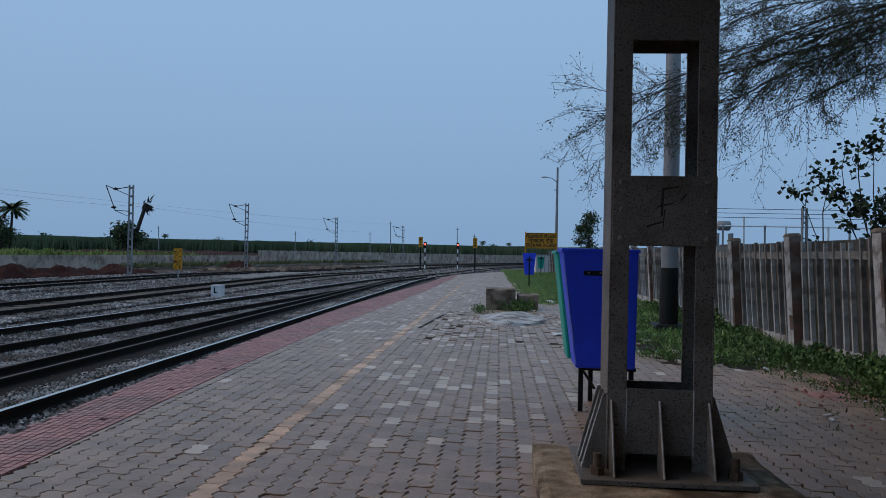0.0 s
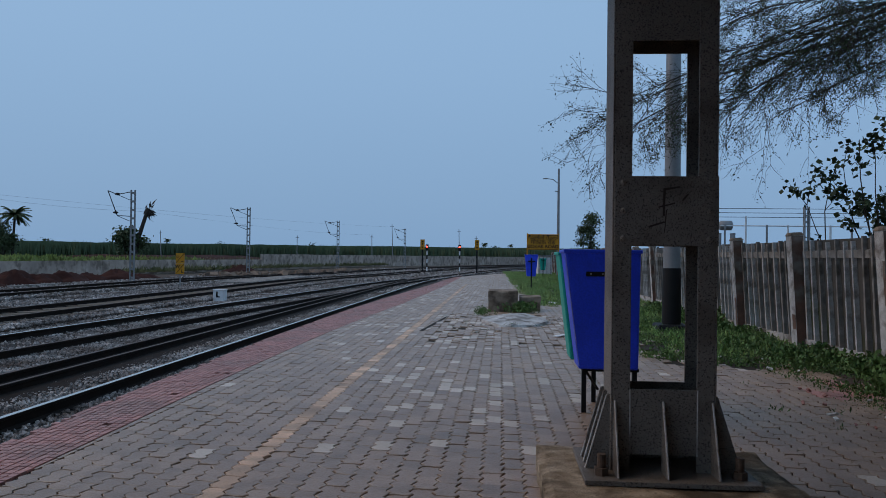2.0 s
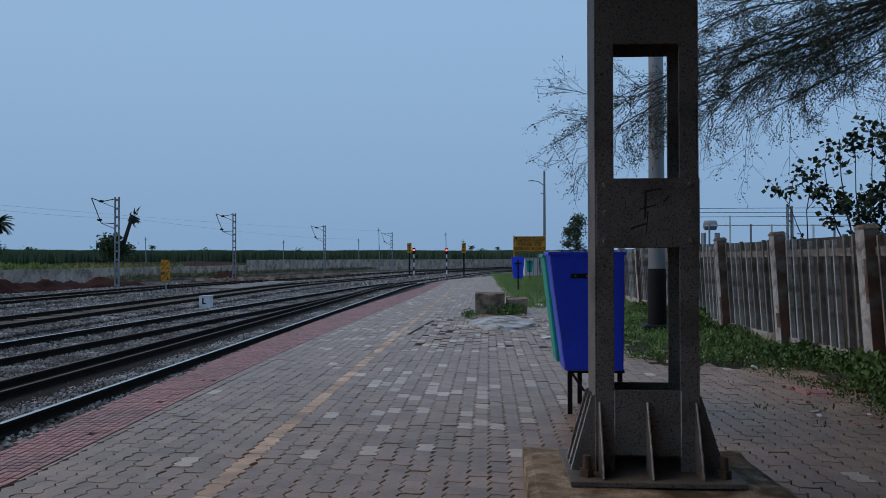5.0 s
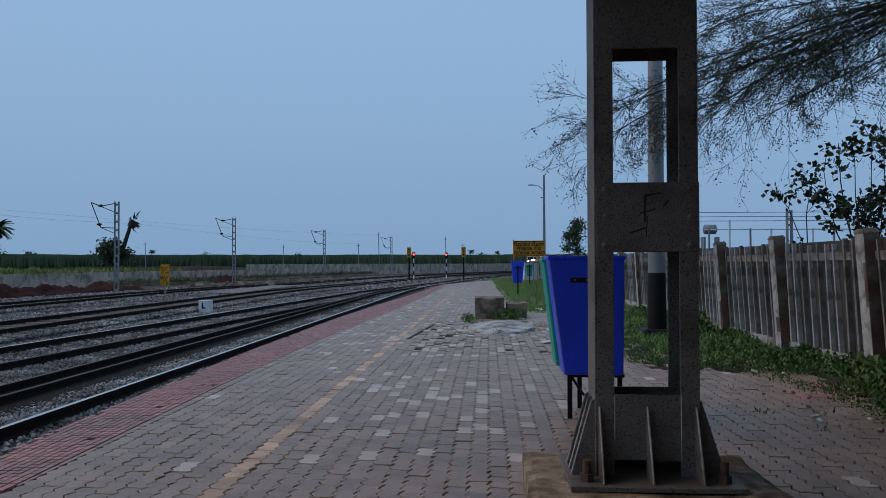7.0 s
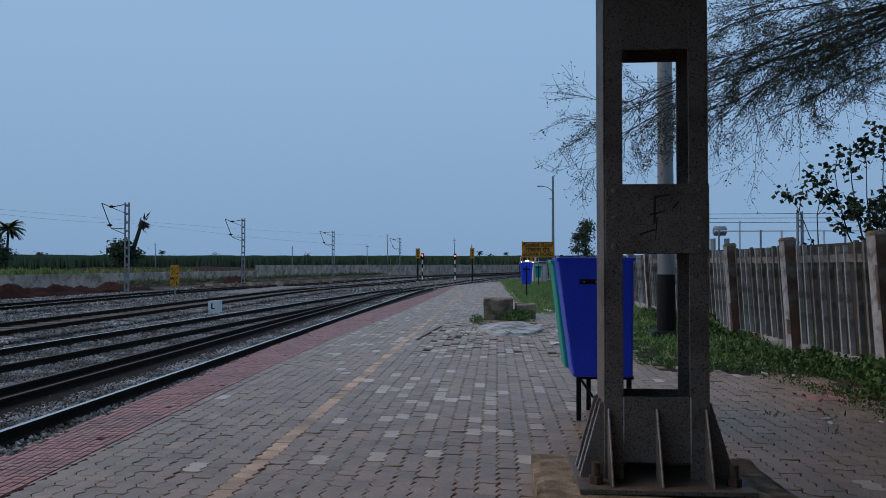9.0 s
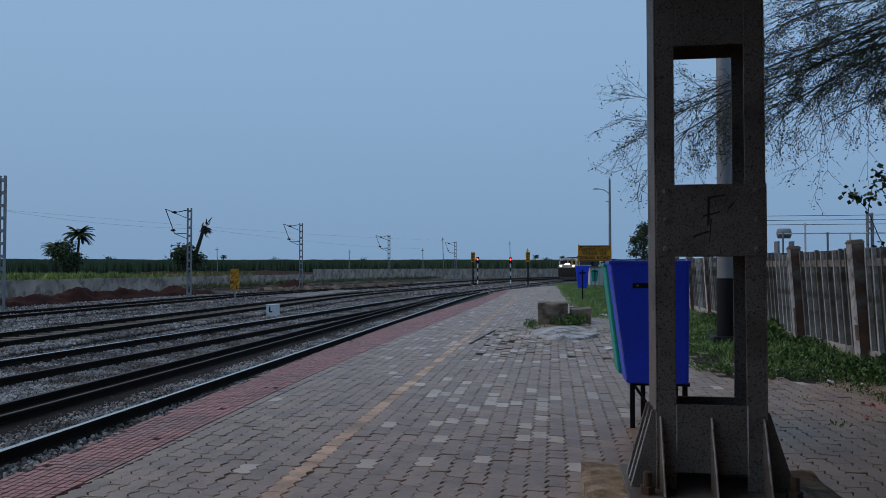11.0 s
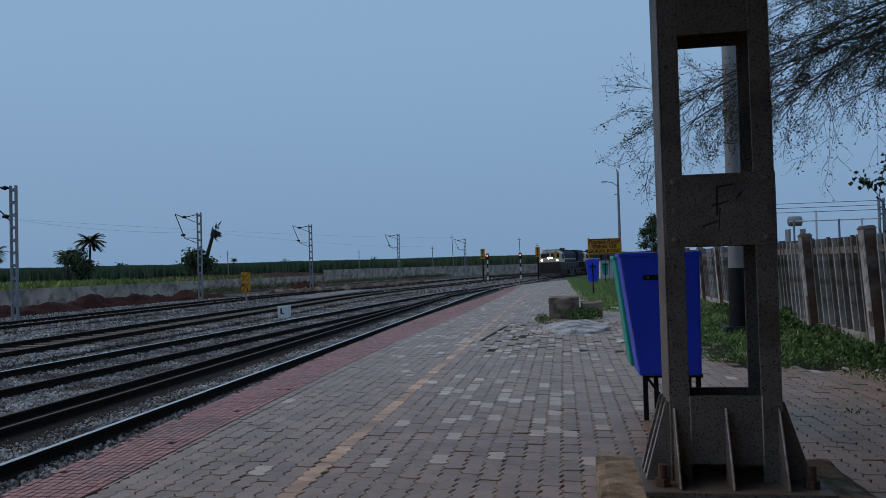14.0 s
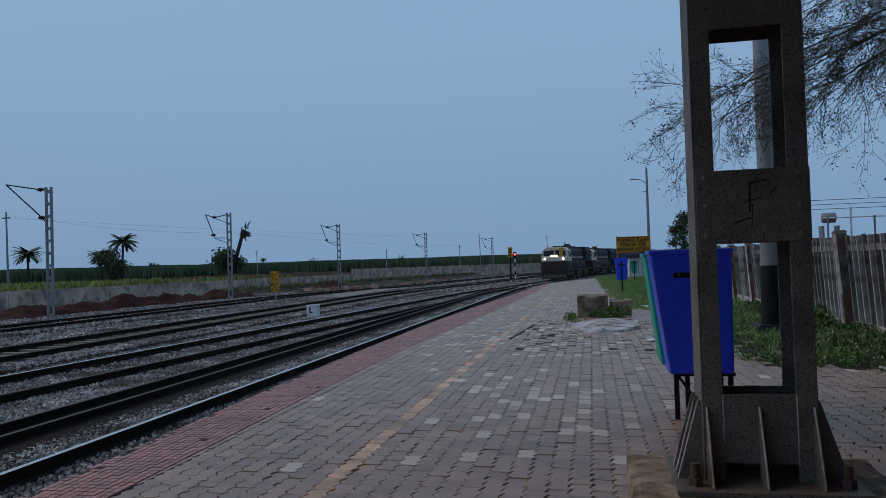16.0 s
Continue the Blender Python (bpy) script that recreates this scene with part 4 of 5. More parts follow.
def broadleaf_shrub(x, y, z, height, seed, name="broadleaf_shrub"):
    t = thing(name, "leggy shrub with broad dark leaves behind the fence", "shrub", pose(0, 0, 0))
    rnd = random.Random(seed)
    stems, leaves = Mesh(), Mesh()
    for i in range(11):
        p = Vector((x + rnd.uniform(-0.5, 0.5), y + rnd.uniform(-0.6, 0.6), z))
        d = Vector((rnd.gauss(0, 0.25), rnd.gauss(0, 0.25), 1))
        h = height * rnd.uniform(0.6, 1.05)
        pts = [p]
        for k in range(6):
            d = (d + Vector((rnd.gauss(0, 0.12), rnd.gauss(0, 0.12), 0.1))).normalized()
            pts.append(pts[-1] + d * h / 6)
        stems.tube(pts, [0.025 - 0.003 * k for k in range(7)], 4, False)
        for b in range(5):
            q = pts[rnd.randrange(2, 7)]
            w = (d + Vector((rnd.gauss(0, 0.6), rnd.gauss(0, 0.6), rnd.gauss(0, 0.3)))).normalized()
            e = q + w * rnd.uniform(0.25, 0.6)
            stems.tube([q, e], [0.01, 0.005], 3, False)
            for k in range(30):
                c = q.lerp(e, rnd.uniform(0.4, 1.05)) + Vector((rnd.gauss(0, 0.09), rnd.gauss(0, 0.09), rnd.gauss(0, 0.08)))
                leaf(leaves, c, (rnd.gauss(0, 1), rnd.gauss(0, 1), rnd.gauss(-0.4, 0.6)), rnd.uniform(0.075, 0.14), 0.9, rnd)
    part("stem", stems, BARK, t)
    tagged(part("leaves", leaves, SHRUB_LEAF, t), kind="stuff")


def clumps(name, label, mat, spots, seed, height, blades, width=0.16, size=None):
    """Low plants: tufts of leaves at each spot (x, y, z, scale)."""
    rnd = random.Random(seed)
    m = Mesh()
    for x, y, z, s in spots:
        for i in range(blades):
            p = (x + rnd.gauss(0, 0.07), y + rnd.gauss(0, 0.07), z + (0 if size is None else rnd.uniform(0, height * s)))
            leaf(m, p, (rnd.gauss(0, 0.6), rnd.gauss(0, 0.6), rnd.uniform(0.3, 1.2)), (size or height) * s * rnd.uniform(0.5, 1.2), width, rnd)
    return tagged(part(name, m, mat), label, name.replace("_", " "), kind="stuff")


def platform_weeds():
    rnd = random.Random(31)
    spots = []
    for i in range(3000):
        y = 5.4 + 19 * rnd.random() ** 1.2
        x = 5.1 - abs(rnd.gauss(0, 0.8))
        if x < 3.65 + 0.12 * math.sin(y * 2.3) - (0.9 if y > 14 else 0):
            continue
        patch = noise.noise(Vector((x * 1.3, y * 0.8, 7)))
        if patch > -0.22:
            spots.append((x, y, -0.03, rnd.uniform(0.4, 1.3) * (0.35 + 0.65 * (x - 3.4) / 1.7) * (0.75 + patch)))
    for i in range(1300):
        y = 10.8 + 13 * rnd.random()
        x = rnd.uniform(2.2, 4.3)
        if noise.noise(Vector((x * 1.1, y * 0.9, 3))) > -0.02:
            spots.append((x, y, -0.03, rnd.uniform(0.25, 0.7)))
    clumps("weeds", "leafy green weeds along the foot of the fence", LEAF, spots, 32, 0.21, 24, 0.6, 0.085)
    spots = []
    for i in range(5400):
        y = 12 + 62 * rnd.random() ** 1.1
        x = rnd.uniform(0.9 - 0.012 * (y - 24) if y > 23 else 2.1, 5.3)
        if y < 20 and x < 3.0 and rnd.random() < 0.75:
            continue
        spots.append((x, y, -0.03, rnd.uniform(0.5, 1.3)))
    clumps("grass", "rough green grass behind the platform paving", GRASS, spots, 33, 0.16, 14, 0.12)
    spots = [(rnd.gauss(0.5, 0.16), rnd.uniform(20.1, 21.0), 0, rnd.uniform(0.6, 1.3)) for i in range(60)]
    spots += [(rnd.gauss(-0.45, 0.1), rnd.uniform(18.8, 20.6), 0, rnd.uniform(0.4, 0.8)) for i in range(22)]
    spots += [(rnd.gauss(0.3, 0.3), rnd.uniform(16.0, 16.4), 0, rnd.uniform(0.2, 0.5)) for i in range(6)]
    clumps("weeds", "weeds sprouting round the broken footing", LEAF, spots, 34, 0.2, 26, 0.5, 0.08)
    spots = [(rnd.uniform(2.6, 4.6), rnd.uniform(5.5, 11), 0.0, rnd.uniform(0.2, 0.6)) for i in range(14)]
    clumps("weeds", "small weeds growing in the paver joints", LEAF, spots, 35, 0.13, 12, 0.3)
    soil = Mesh()
    n = 26
    ring = [(4.2 + 0.1 * math.sin(i * 1.7) - (0.35 if i > 7 else 0), 5.0 + i * 0.85) for i in range(n)]
    soil.v = [(x, y, -0.012) for x, y in ring] + [(5.3, y, 0.03) for x, y in ring]
    soil.f = [(i, n + i, n + i + 1, i + 1) for i in range(n - 1)]
    structure("verge_soil", soil, EARTH, "damp brown soil strip beside the fence", "soil")
    scraps = Mesh()
    for i in range(14):
        t = Euler((rnd.random() * 0.4, rnd.random() * 0.4, rnd.random() * 6)).to_matrix().to_4x4()
        q = rnd.uniform(0.025, 0.06)
        scraps.box(-q, q, -q * 0.6, q * 0.6, -0.006, 0.008, Matrix.Translation((rnd.uniform(3.0, 4.1), rnd.uniform(6.5, 12), 0.03)) @ t)
    for x, y in ((1.2, 14.4), (2.2, 23.0), (1.7, 24.5)):
        scraps.box(-0.17, 0.17, -0.09, 0.09, -0.008, 0.008, Matrix.Translation((x, y, 0.03)) @ Euler((0.05, 0.1, x * 3)).to_matrix().to_4x4())
    tagged(part("litter", scraps, WHITE), "scraps of white paper and plastic litter", "litter", kind="stuff")
    rub = Mesh()
    for i in range(14):
        s = rnd.uniform(0.01, 0.025)
        t = Euler((rnd.random(), rnd.random(), rnd.random() * 6)).to_matrix().to_4x4()
        rub.box(-s, s, -s * 0.7, s * 0.7, -s * 0.5, s * 0.5, Matrix.Translation((rnd.uniform(3.0, 4.0), rnd.uniform(6.3, 9.2), 0.02)) @ t)
    tagged(part("brick_rubble", rub, RED_TILE), "scattered red brick chips in the soil", "rubble", kind="stuff")


def palm(x, y, z, height, crown, seed, lean=0.0):
    t = thing("coconut_palm", "coconut palm with drooping dark fronds in the field", "palm tree", pose(0, 0, 0), "palms")
    rnd = random.Random(seed)
    top = Vector((x + lean, y, z + height))
    part("trunk", Mesh().tube([(x, y, z - 0.3), (x + lean * 0.3, y, z + height * 0.5), top], [0.22, 0.17, 0.14], 7), BARK, t)
    fr = Mesh()
    for i in range(56):
        a = rnd.random() * 6.28
        up = rnd.uniform(-0.5, 1.3)
        d = Vector((math.cos(a), math.sin(a), up)).normalized()
        p = top.copy()
        L = crown * rnd.uniform(0.8, 1.1)
        for k in range(9):
            q = p + d * L / 9
            s = d.cross(Vector((0, 0, 1))).normalized()
            for sg in (-1, 1):
                w = (s * sg + d * 0.6 + Vector((0, 0, -0.55))).normalized() * L * 0.15 * (1 - 0.05 * k)
                kk = len(fr.v)
                fr.v += [tuple(p), tuple(q), tuple(q + w), tuple(p + w * 0.95)]
                fr.f += [(kk, kk + 1, kk + 2), (kk, (kk + 1), kk + 3)][:1] + [(kk, kk + 2, kk + 3)]
            d = (d + Vector((0, 0, -0.11))).normalized()
            p = q
    part("fronds", fr, TREE_LEAF, t)


def round_tree(name, label, x, y, z, w, h, seed, n=900, size=0.28, stem=0.12):
    """A small tree or bush: a forked stem and a loose, uneven crown of leaves."""
    t = thing(name, label, "tree" if "tree" in name else "bush", pose(0, 0, 0))
    rnd = random.Random(seed)
    wood, lv = Mesh(), Mesh()
    c = Vector((x, y, z))
    for i in range(9):
        e = c + Vector((rnd.gauss(0, w * 0.22), rnd.gauss(0, w * 0.22), h * rnd.uniform(0.45, 0.95)))
        wood.tube([c, c.lerp(e, 0.5) + Vector((rnd.gauss(0, 0.1), 0, 0)), e], [stem, stem * 0.5, stem * 0.15], 4, False)
        r = rnd.uniform(0.16, 0.3) * w
        for k in range(n // 9):
            o = Vector((rnd.gauss(0, 1), rnd.gauss(0, 1), rnd.gauss(0, 0.8))) * r * 0.6
            leaf(lv, e + o - Vector((0, 0, r * 0.3)), (rnd.gauss(0, 1), rnd.gauss(0, 1), rnd.gauss(0, 0.7)), size * rnd.uniform(0.6, 1.3), 0.6, rnd)
    part("branches", wood, BARK, t)
    tagged(part("leaves", lv, TREE_LEAF, t), kind="stuff")


# ---- far side ----
def wall_x(y):
    return -36.5 + 0.9 * bend(y)


def far_side():
    w = thing("boundary_wall", "long grey concrete block boundary wall beyond the tracks", "wall", kind="structure")
    ys = list(np.arange(10, 330, 4.0))
    rnd = random.Random(51)
    for a, b in zip(ys[:-1], ys[1:]):
        xa, xb = wall_x(a), wall_x(b)
        h = (0.70 if a < 100 else 1.42) + rnd.uniform(-0.03, 0.03)
        m = Mesh()
        m.add([(xa, a + 0.02, -0.9), (xb, b - 0.02, -0.9), (xb, b - 0.02, h), (xa, a + 0.02, h), (xa - 0.25, a + 0.02, -0.9), (xb - 0.25, b - 0.02, -0.9), (xb - 0.25, b - 0.02, h), (xa - 0.25, a + 0.02, h)],
              [(0, 1, 2, 3), (7, 6, 5, 4), (3, 2, 6, 7), (1, 0, 4, 5), (0, 3, 7, 4), (2, 1, 5, 6)])
        part("wall_panel", m, WALL, w)
    # green crop behind the wall and cane behind it
    rnd = random.Random(52)
    spots = []
    for i in range(15000):
        y = 26 + 62 * rnd.random()
        x = wall_x(y) - 1.0 - 62 * rnd.random() ** 1.3
        if noise.noise(Vector((x * 0.12, y * 0.1, 2))) > -0.3:
            spots.append((x, y, 0.15, rnd.uniform(0.5, 1.3)))
    clumps("crop", "light green young crop behind the wall", CROP, spots, 53, 0.8, 10, 0.34)
    bank = Mesh()
    ys = np.arange(74, 112, 2.0)
    for y in ys:
        for k, (dx, z) in enumerate(((-0.6, 0.45), (-3.0, 0.85), (-7.0, 1.15), (-14.0, 0.9), (-24.0, -0.3))):
            bank.v.append((wall_x(y) + dx, y, z - 0.9 * max(0, (78 - y) / 4) + 0.25 * noise.noise(Vector((y * 0.3, dx * 0.4, 1)))))
    for i in range(len(ys) - 1):
        for k in range(4):
            a = i * 5 + k
            bank.f.append((a, a + 5, a + 6, a + 1))
    bank.round = True
    tagged(part("earth_bank", bank, RED_SOIL), "low bank of red-brown ploughed earth behind the wall", "earth bank", kind="structure")
    rnd = random.Random(58)
    spots = [(wall_x(y) - rnd.uniform(0.4, 9), y, 0.35, rnd.uniform(0.4, 1.0)) for y in (rnd.uniform(72, 112) for i in range(900))]
    spots += [(wall_x(y) + rnd.uniform(0.3, 1.6), y, -0.5, rnd.uniform(0.4, 1.1)) for y in (rnd.uniform(66, 150) for i in range(700))]
    clumps("dry_weeds", "dry straw and green weeds along the boundary wall", material("dry_weed", (0.20, 0.18, 0.085), 0.85, (0.10, 0.115, 0.045), 0.2, 0.9, 0.0, each=0.45, island=True), spots, 59, 0.75, 9, 0.14)
    cane = Mesh()
    rnd = random.Random(54)
    for row in range(3):
        n = 520
        for i in range(n):
            f = i / n
            a = radians(-62 + 100 * f)
            d = 135 + row * 18 + 100 * max(0, math.sin(f * 3.0))
            x, y = math.sin(a) * d * 1.1 - 10, math.cos(a) * d + 18
            h = 1.9 + 0.0125 * d + rnd.uniform(-0.35, 0.3)
            if x > 40:
                continue
            for k in range(9):
                leaf(cane, (x + rnd.uniform(-0.6, 0.6), y + rnd.uniform(-2, 2), -0.4), (rnd.gauss(0, 0.1), rnd.gauss(0, 0.1), 1), h * rnd.uniform(0.9, 1.05), 0.13, rnd)
    hedge = Mesh()
    pts = []
    for i in range(121):
        f = i / 120
        a = radians(-66 + 112 * f)
        d = 137 + 100 * max(0, math.sin(min(f, 1) * 3.0))
        pts.append((math.sin(a) * d * 1.1 - 10, math.cos(a) * d + 18, 1.5 + 0.0125 * d))
    n = len(pts)
    for x, y, z in pts:
        hedge.v.append((x, y, -0.6))
    for x, y, z in pts:
        hedge.v.append((x, y, z + rnd.uniform(-0.15, 0.15)))
    for x, y, z in pts:
        hedge.v.append((x * 3.2, y * 3.2, z * 1.7))
    for i in range(n - 1):
        hedge.f += [(i, i + 1, n + i + 1, n + i), (n + i, n + i + 1, 2 * n + i + 1, 2 * n + i)]
    tagged(part("sugar_cane_field", hedge, CANE), "dense dark green cane field reaching the horizon", "field", kind="stuff")
    tagged(part("sugar_cane", cane, CANE), "ragged tops of dark green sugar cane", "field", kind="stuff")
    # red soil heaps in front of the wall
    for k, (x, y, r, h) in enumerate(((-28.5, 34.5, 2.3, 0.62), (-28.5, 38.5, 1.9, 0.6), (-28.5, 42.0, 1.7, 0.82), (-28.4, 44.6, 1.5, 0.62), (-28.5, 47.2, 1.9, 0.74), (-28.3, 50.0, 1.5, 0.58), (-28.5, 54.3, 2.0, 0.76), (-28.2, 57.6, 1.6, 0.42),
                                      (-32.5, 92, 2.6, 0.9), (-31.5, 86, 1.8, 0.5))):
        m = Mesh()
        n, rings = 34, 13
        for i in range(rings):
            f = i / (rings - 1)
            for j in range(n):
                a = 6.283 * j / n
                rr = r * (1 - f) * (1 + 0.3 * noise.noise(Vector((math.cos(a) * 1.5 + k * 5, math.sin(a) * 1.5, f * 2))))
                px, py = x + rr * math.cos(a) * 0.8, y + rr * math.sin(a) * 1.25
                rough = 0.3 * noise.noise(Vector((px * 1.4, py * 1.4, k))) + 0.2 * noise.noise(Vector((px * 4.5, py * 4.5, k)))
                m.v.append((px, py, -0.55 - dip(y) + h * (1 - (1 - f) ** 1.7) + rough * min(1, 3 * f) * h))
        for i in range(rings - 1):
            for j in range(n):
                m.f.append((i * n + j, i * n + (j + 1) % n, (i + 1) * n + (j + 1) % n, (i + 1) * n + j))
        m.round = True
        tagged(part("soil_mound", m, RED_SOIL), "heap of dark red excavated soil beside the wall", "soil heap", "soil heaps")
    tagged(part("concrete_beam", Mesh().box(-26.2, -25.8, 38.3, 42.0, -0.5, -0.38), FENCE, bevel=0.02), "pale concrete beam lying before the soil heaps", "beam")
    pad = Mesh().box(-18.6, -16.2, 48, 64, -0.8, -0.36)
    tagged(part("concrete_pad", pad, FENCE, bevel=0.03), "pale flat concrete loading pad by the sidings", "pad")
    rnd = random.Random(61)
    heap = Mesh()
    for i in range(420):
        y = rnd.uniform(62, 105)
        x = -24.5 + 0.9 * bend(y) + rnd.gauss(0, 1.3)
        s = rnd.uniform(0.08, 0.4)
        t = Euler((rnd.random() * 3, rnd.random() * 3, rnd.random() * 6)).to_matrix().to_4x4()
        heap.box(-s, s, -s * 0.8, s * 0.8, -s * 0.6, s * 0.6, Matrix.Translation((x, y, -0.42 - dip(y))) @ t)
    tagged(part("rubble", heap, material("rubble_earth", (0.20, 0.14, 0.10), 0.95, (0.13, 0.09, 0.07), 1, 0.7, 0.4, each=0.3, island=True)), "earth and stone rubble strewn along the siding", "rubble", kind="stuff")


def horizon_things():
    palm(-64.4, 95, 0, 6.3, 2.15, 71, 0.3)
    palm(-79.4, 95, 0, 5.0, 2.2, 72)
    palm(-67.6, 95, 0, 4.4, 1.9, 73)
    round_tree("field_bush", "dark green bush beside a palm in the field", -65.2, 94.0, 0, 3.6, 5.4, 74, 3000, 0.36)
    round_tree("field_bush", "dark bush round a bare dead palm stump", -46.2, 91.5, 0, 4.0, 4.2, 75, 2600, 0.42)
    dead = thing("dead_palm", "leaning bare palm trunk with a ragged top", "palm tree", pose(0, 0, 0))
    part("trunk", Mesh().tube([(-46.4, 92, 0), (-45.6, 92, 3.5), (-44.5, 92, 6.9)], [0.32, 0.26, 0.22], 7), BARK, dead)
    top = Mesh()
    rnd = random.Random(5)
    for i in range(40):
        leaf(top, (-44.4 + rnd.gauss(0, 0.2), 92, 6.9 + rnd.gauss(0, 0.25)), (rnd.gauss(0.3, 0.6), 0, rnd.gauss(-0.5, 0.6)), rnd.uniform(0.5, 1.3), 0.25, rnd)
    part("withered_fronds", top, BARK, dead)
    round_tree("small_tree", "small bushy tree beyond the platform end", 11.5, 98, -0.8, 3.0, 8.0, 76, 2600, 0.28)
    rnd = random.Random(80)
    for k in range(8):
        a = radians(rnd.uniform(-34, 1))
        d = rnd.uniform(300, 420)
        x, y = math.sin(a) * d, math.cos(a) * d
        if k % 3:
            round_tree("far_tree", "small dark tree on the horizon", x, y, 1.0, 4, rnd.uniform(4.6, 5.6), 100 + k, 220, 0.8, 0.2)
        else:
            palm(x, y, 0, rnd.uniform(6, 7.5), 1.8, 130 + k)
    for x, y, h in ((-34.4, 200, 7.4), (-28.8, 200, 10.2), (-10.9, 200, 9.0), (-6.3, 200, 7.2), (-92.8, 200, 7.9), (-54.9, 200, 7.0), (-60.9, 70, 9.1)):
        p = thing("utility_pole", "thin distant utility pole with a crossarm", "pole", pose(x, y, -0.4, 0, rnd.uniform(-2, 2), 0), "utility poles")
        part("shaft", Mesh().tube([(0, 0, 0), (0, 0, h)], [0.13, 0.08], 6), GALV, p)
        part("crossarm", Mesh().box(-0.45, 0.45, -0.05, 0.05, h - 0.7, h - 0.6), BLACK, p)


def field_wires():
    for a, b in (((-60.9, 70, 8.3), (-44.6, 92, 6.6)), ((-44.6, 92, 6.6), (-34.4, 200, 6.8)), ((-90, 60, 7.6), (-60.9, 70, 8.0)), ((-60.9, 70, 8.0), (-28.8, 200, 9.0))):
        a, b = Vector(a), Vector(b)
        pts = [a.lerp(b, k / 10) - Vector((0, 0, 0.6 * math.sin(math.pi * k / 10))) for k in range(11)]
        tagged(part("overhead_wire", Mesh().tube(pts, 0.008, 4), BLACK), "thin sagging wire strung between field poles", "wire", "field wires")


def behind_fence():
    """Roof frame, water tank and wires beyond the fence."""
    t = thing("water_tank", "grey round water tank on a small steel stand", "water tank", pose(11.6, 40, -0.55))
    d = Mesh()
    d.round = True
    d.tube([(-0.32, 0, 3.8), (-0.28, 0, 3.8), (0.28, 0, 3.8), (0.32, 0, 3.8)], [0.17, 0.25, 0.25, 0.17], 14)
    part("drum", d, GALV, t)
    for x in (-0.35, 0.35):
        part("leg", Mesh().box(x - 0.05, x + 0.05, -0.3, 0.3, -0.5, 3.4), GALV, t)
    r = thing("rail_frame", "white pipe railing frame on a roof beyond the fence", "railing", pose(12.0, 36, -0.28))
    for k in range(9):
        x = -1.6 + k * 0.95
        part("upright", Mesh().box(x - 0.035, x + 0.035, -0.035, 0.035, -0.5, 3.4 + (0.4 if k % 3 == 1 else 0)), WHITE if k % 2 else GALV, r)
    part("top_pipe", Mesh().tube([(-1.8, 0, 3.35), (6.4, 0, 3.35)], 0.03, 6), WHITE, r)
    part("lattice_post", Mesh().box(1.95, 2.0, -0.1, 0.1, 0, 4.25).box(2.14, 2.19, -0.1, 0.1, 0, 4.25).box(2.0, 2.14, -0.08, 0.08, 4.1, 4.18).box(2.0, 2.14, -0.08, 0.08, 3.5, 3.6).box(2.0, 2.14, -0.08, 0.08, 3.8, 3.88), GALV, r)
    for z in (3.75, 3.95, 4.15):
        part("wire", Mesh().tube([(-3.0, 0, z), (8, 0, z)], 0.012, 4), BLACK, r)
    s = thing("white_hut", "low white painted cabin at the platform end", "cabin", pose(3.8, 66, -0.02))
    part("cabin_wall", Mesh().box(-0.6, 0.6, -0.5, 2.0, 0, 1.6), WHITE, s, bevel=0.02)
    part("roof", Mesh().box(-0.68, 0.68, -0.6, 2.1, 1.6, 1.67), GALV, s)
    for k in range(4):
        part("panel_rib", Mesh().box(-0.5 + k * 0.33, -0.46 + k * 0.33, -0.53, -0.501, 0.05, 1.55), GALV, s)


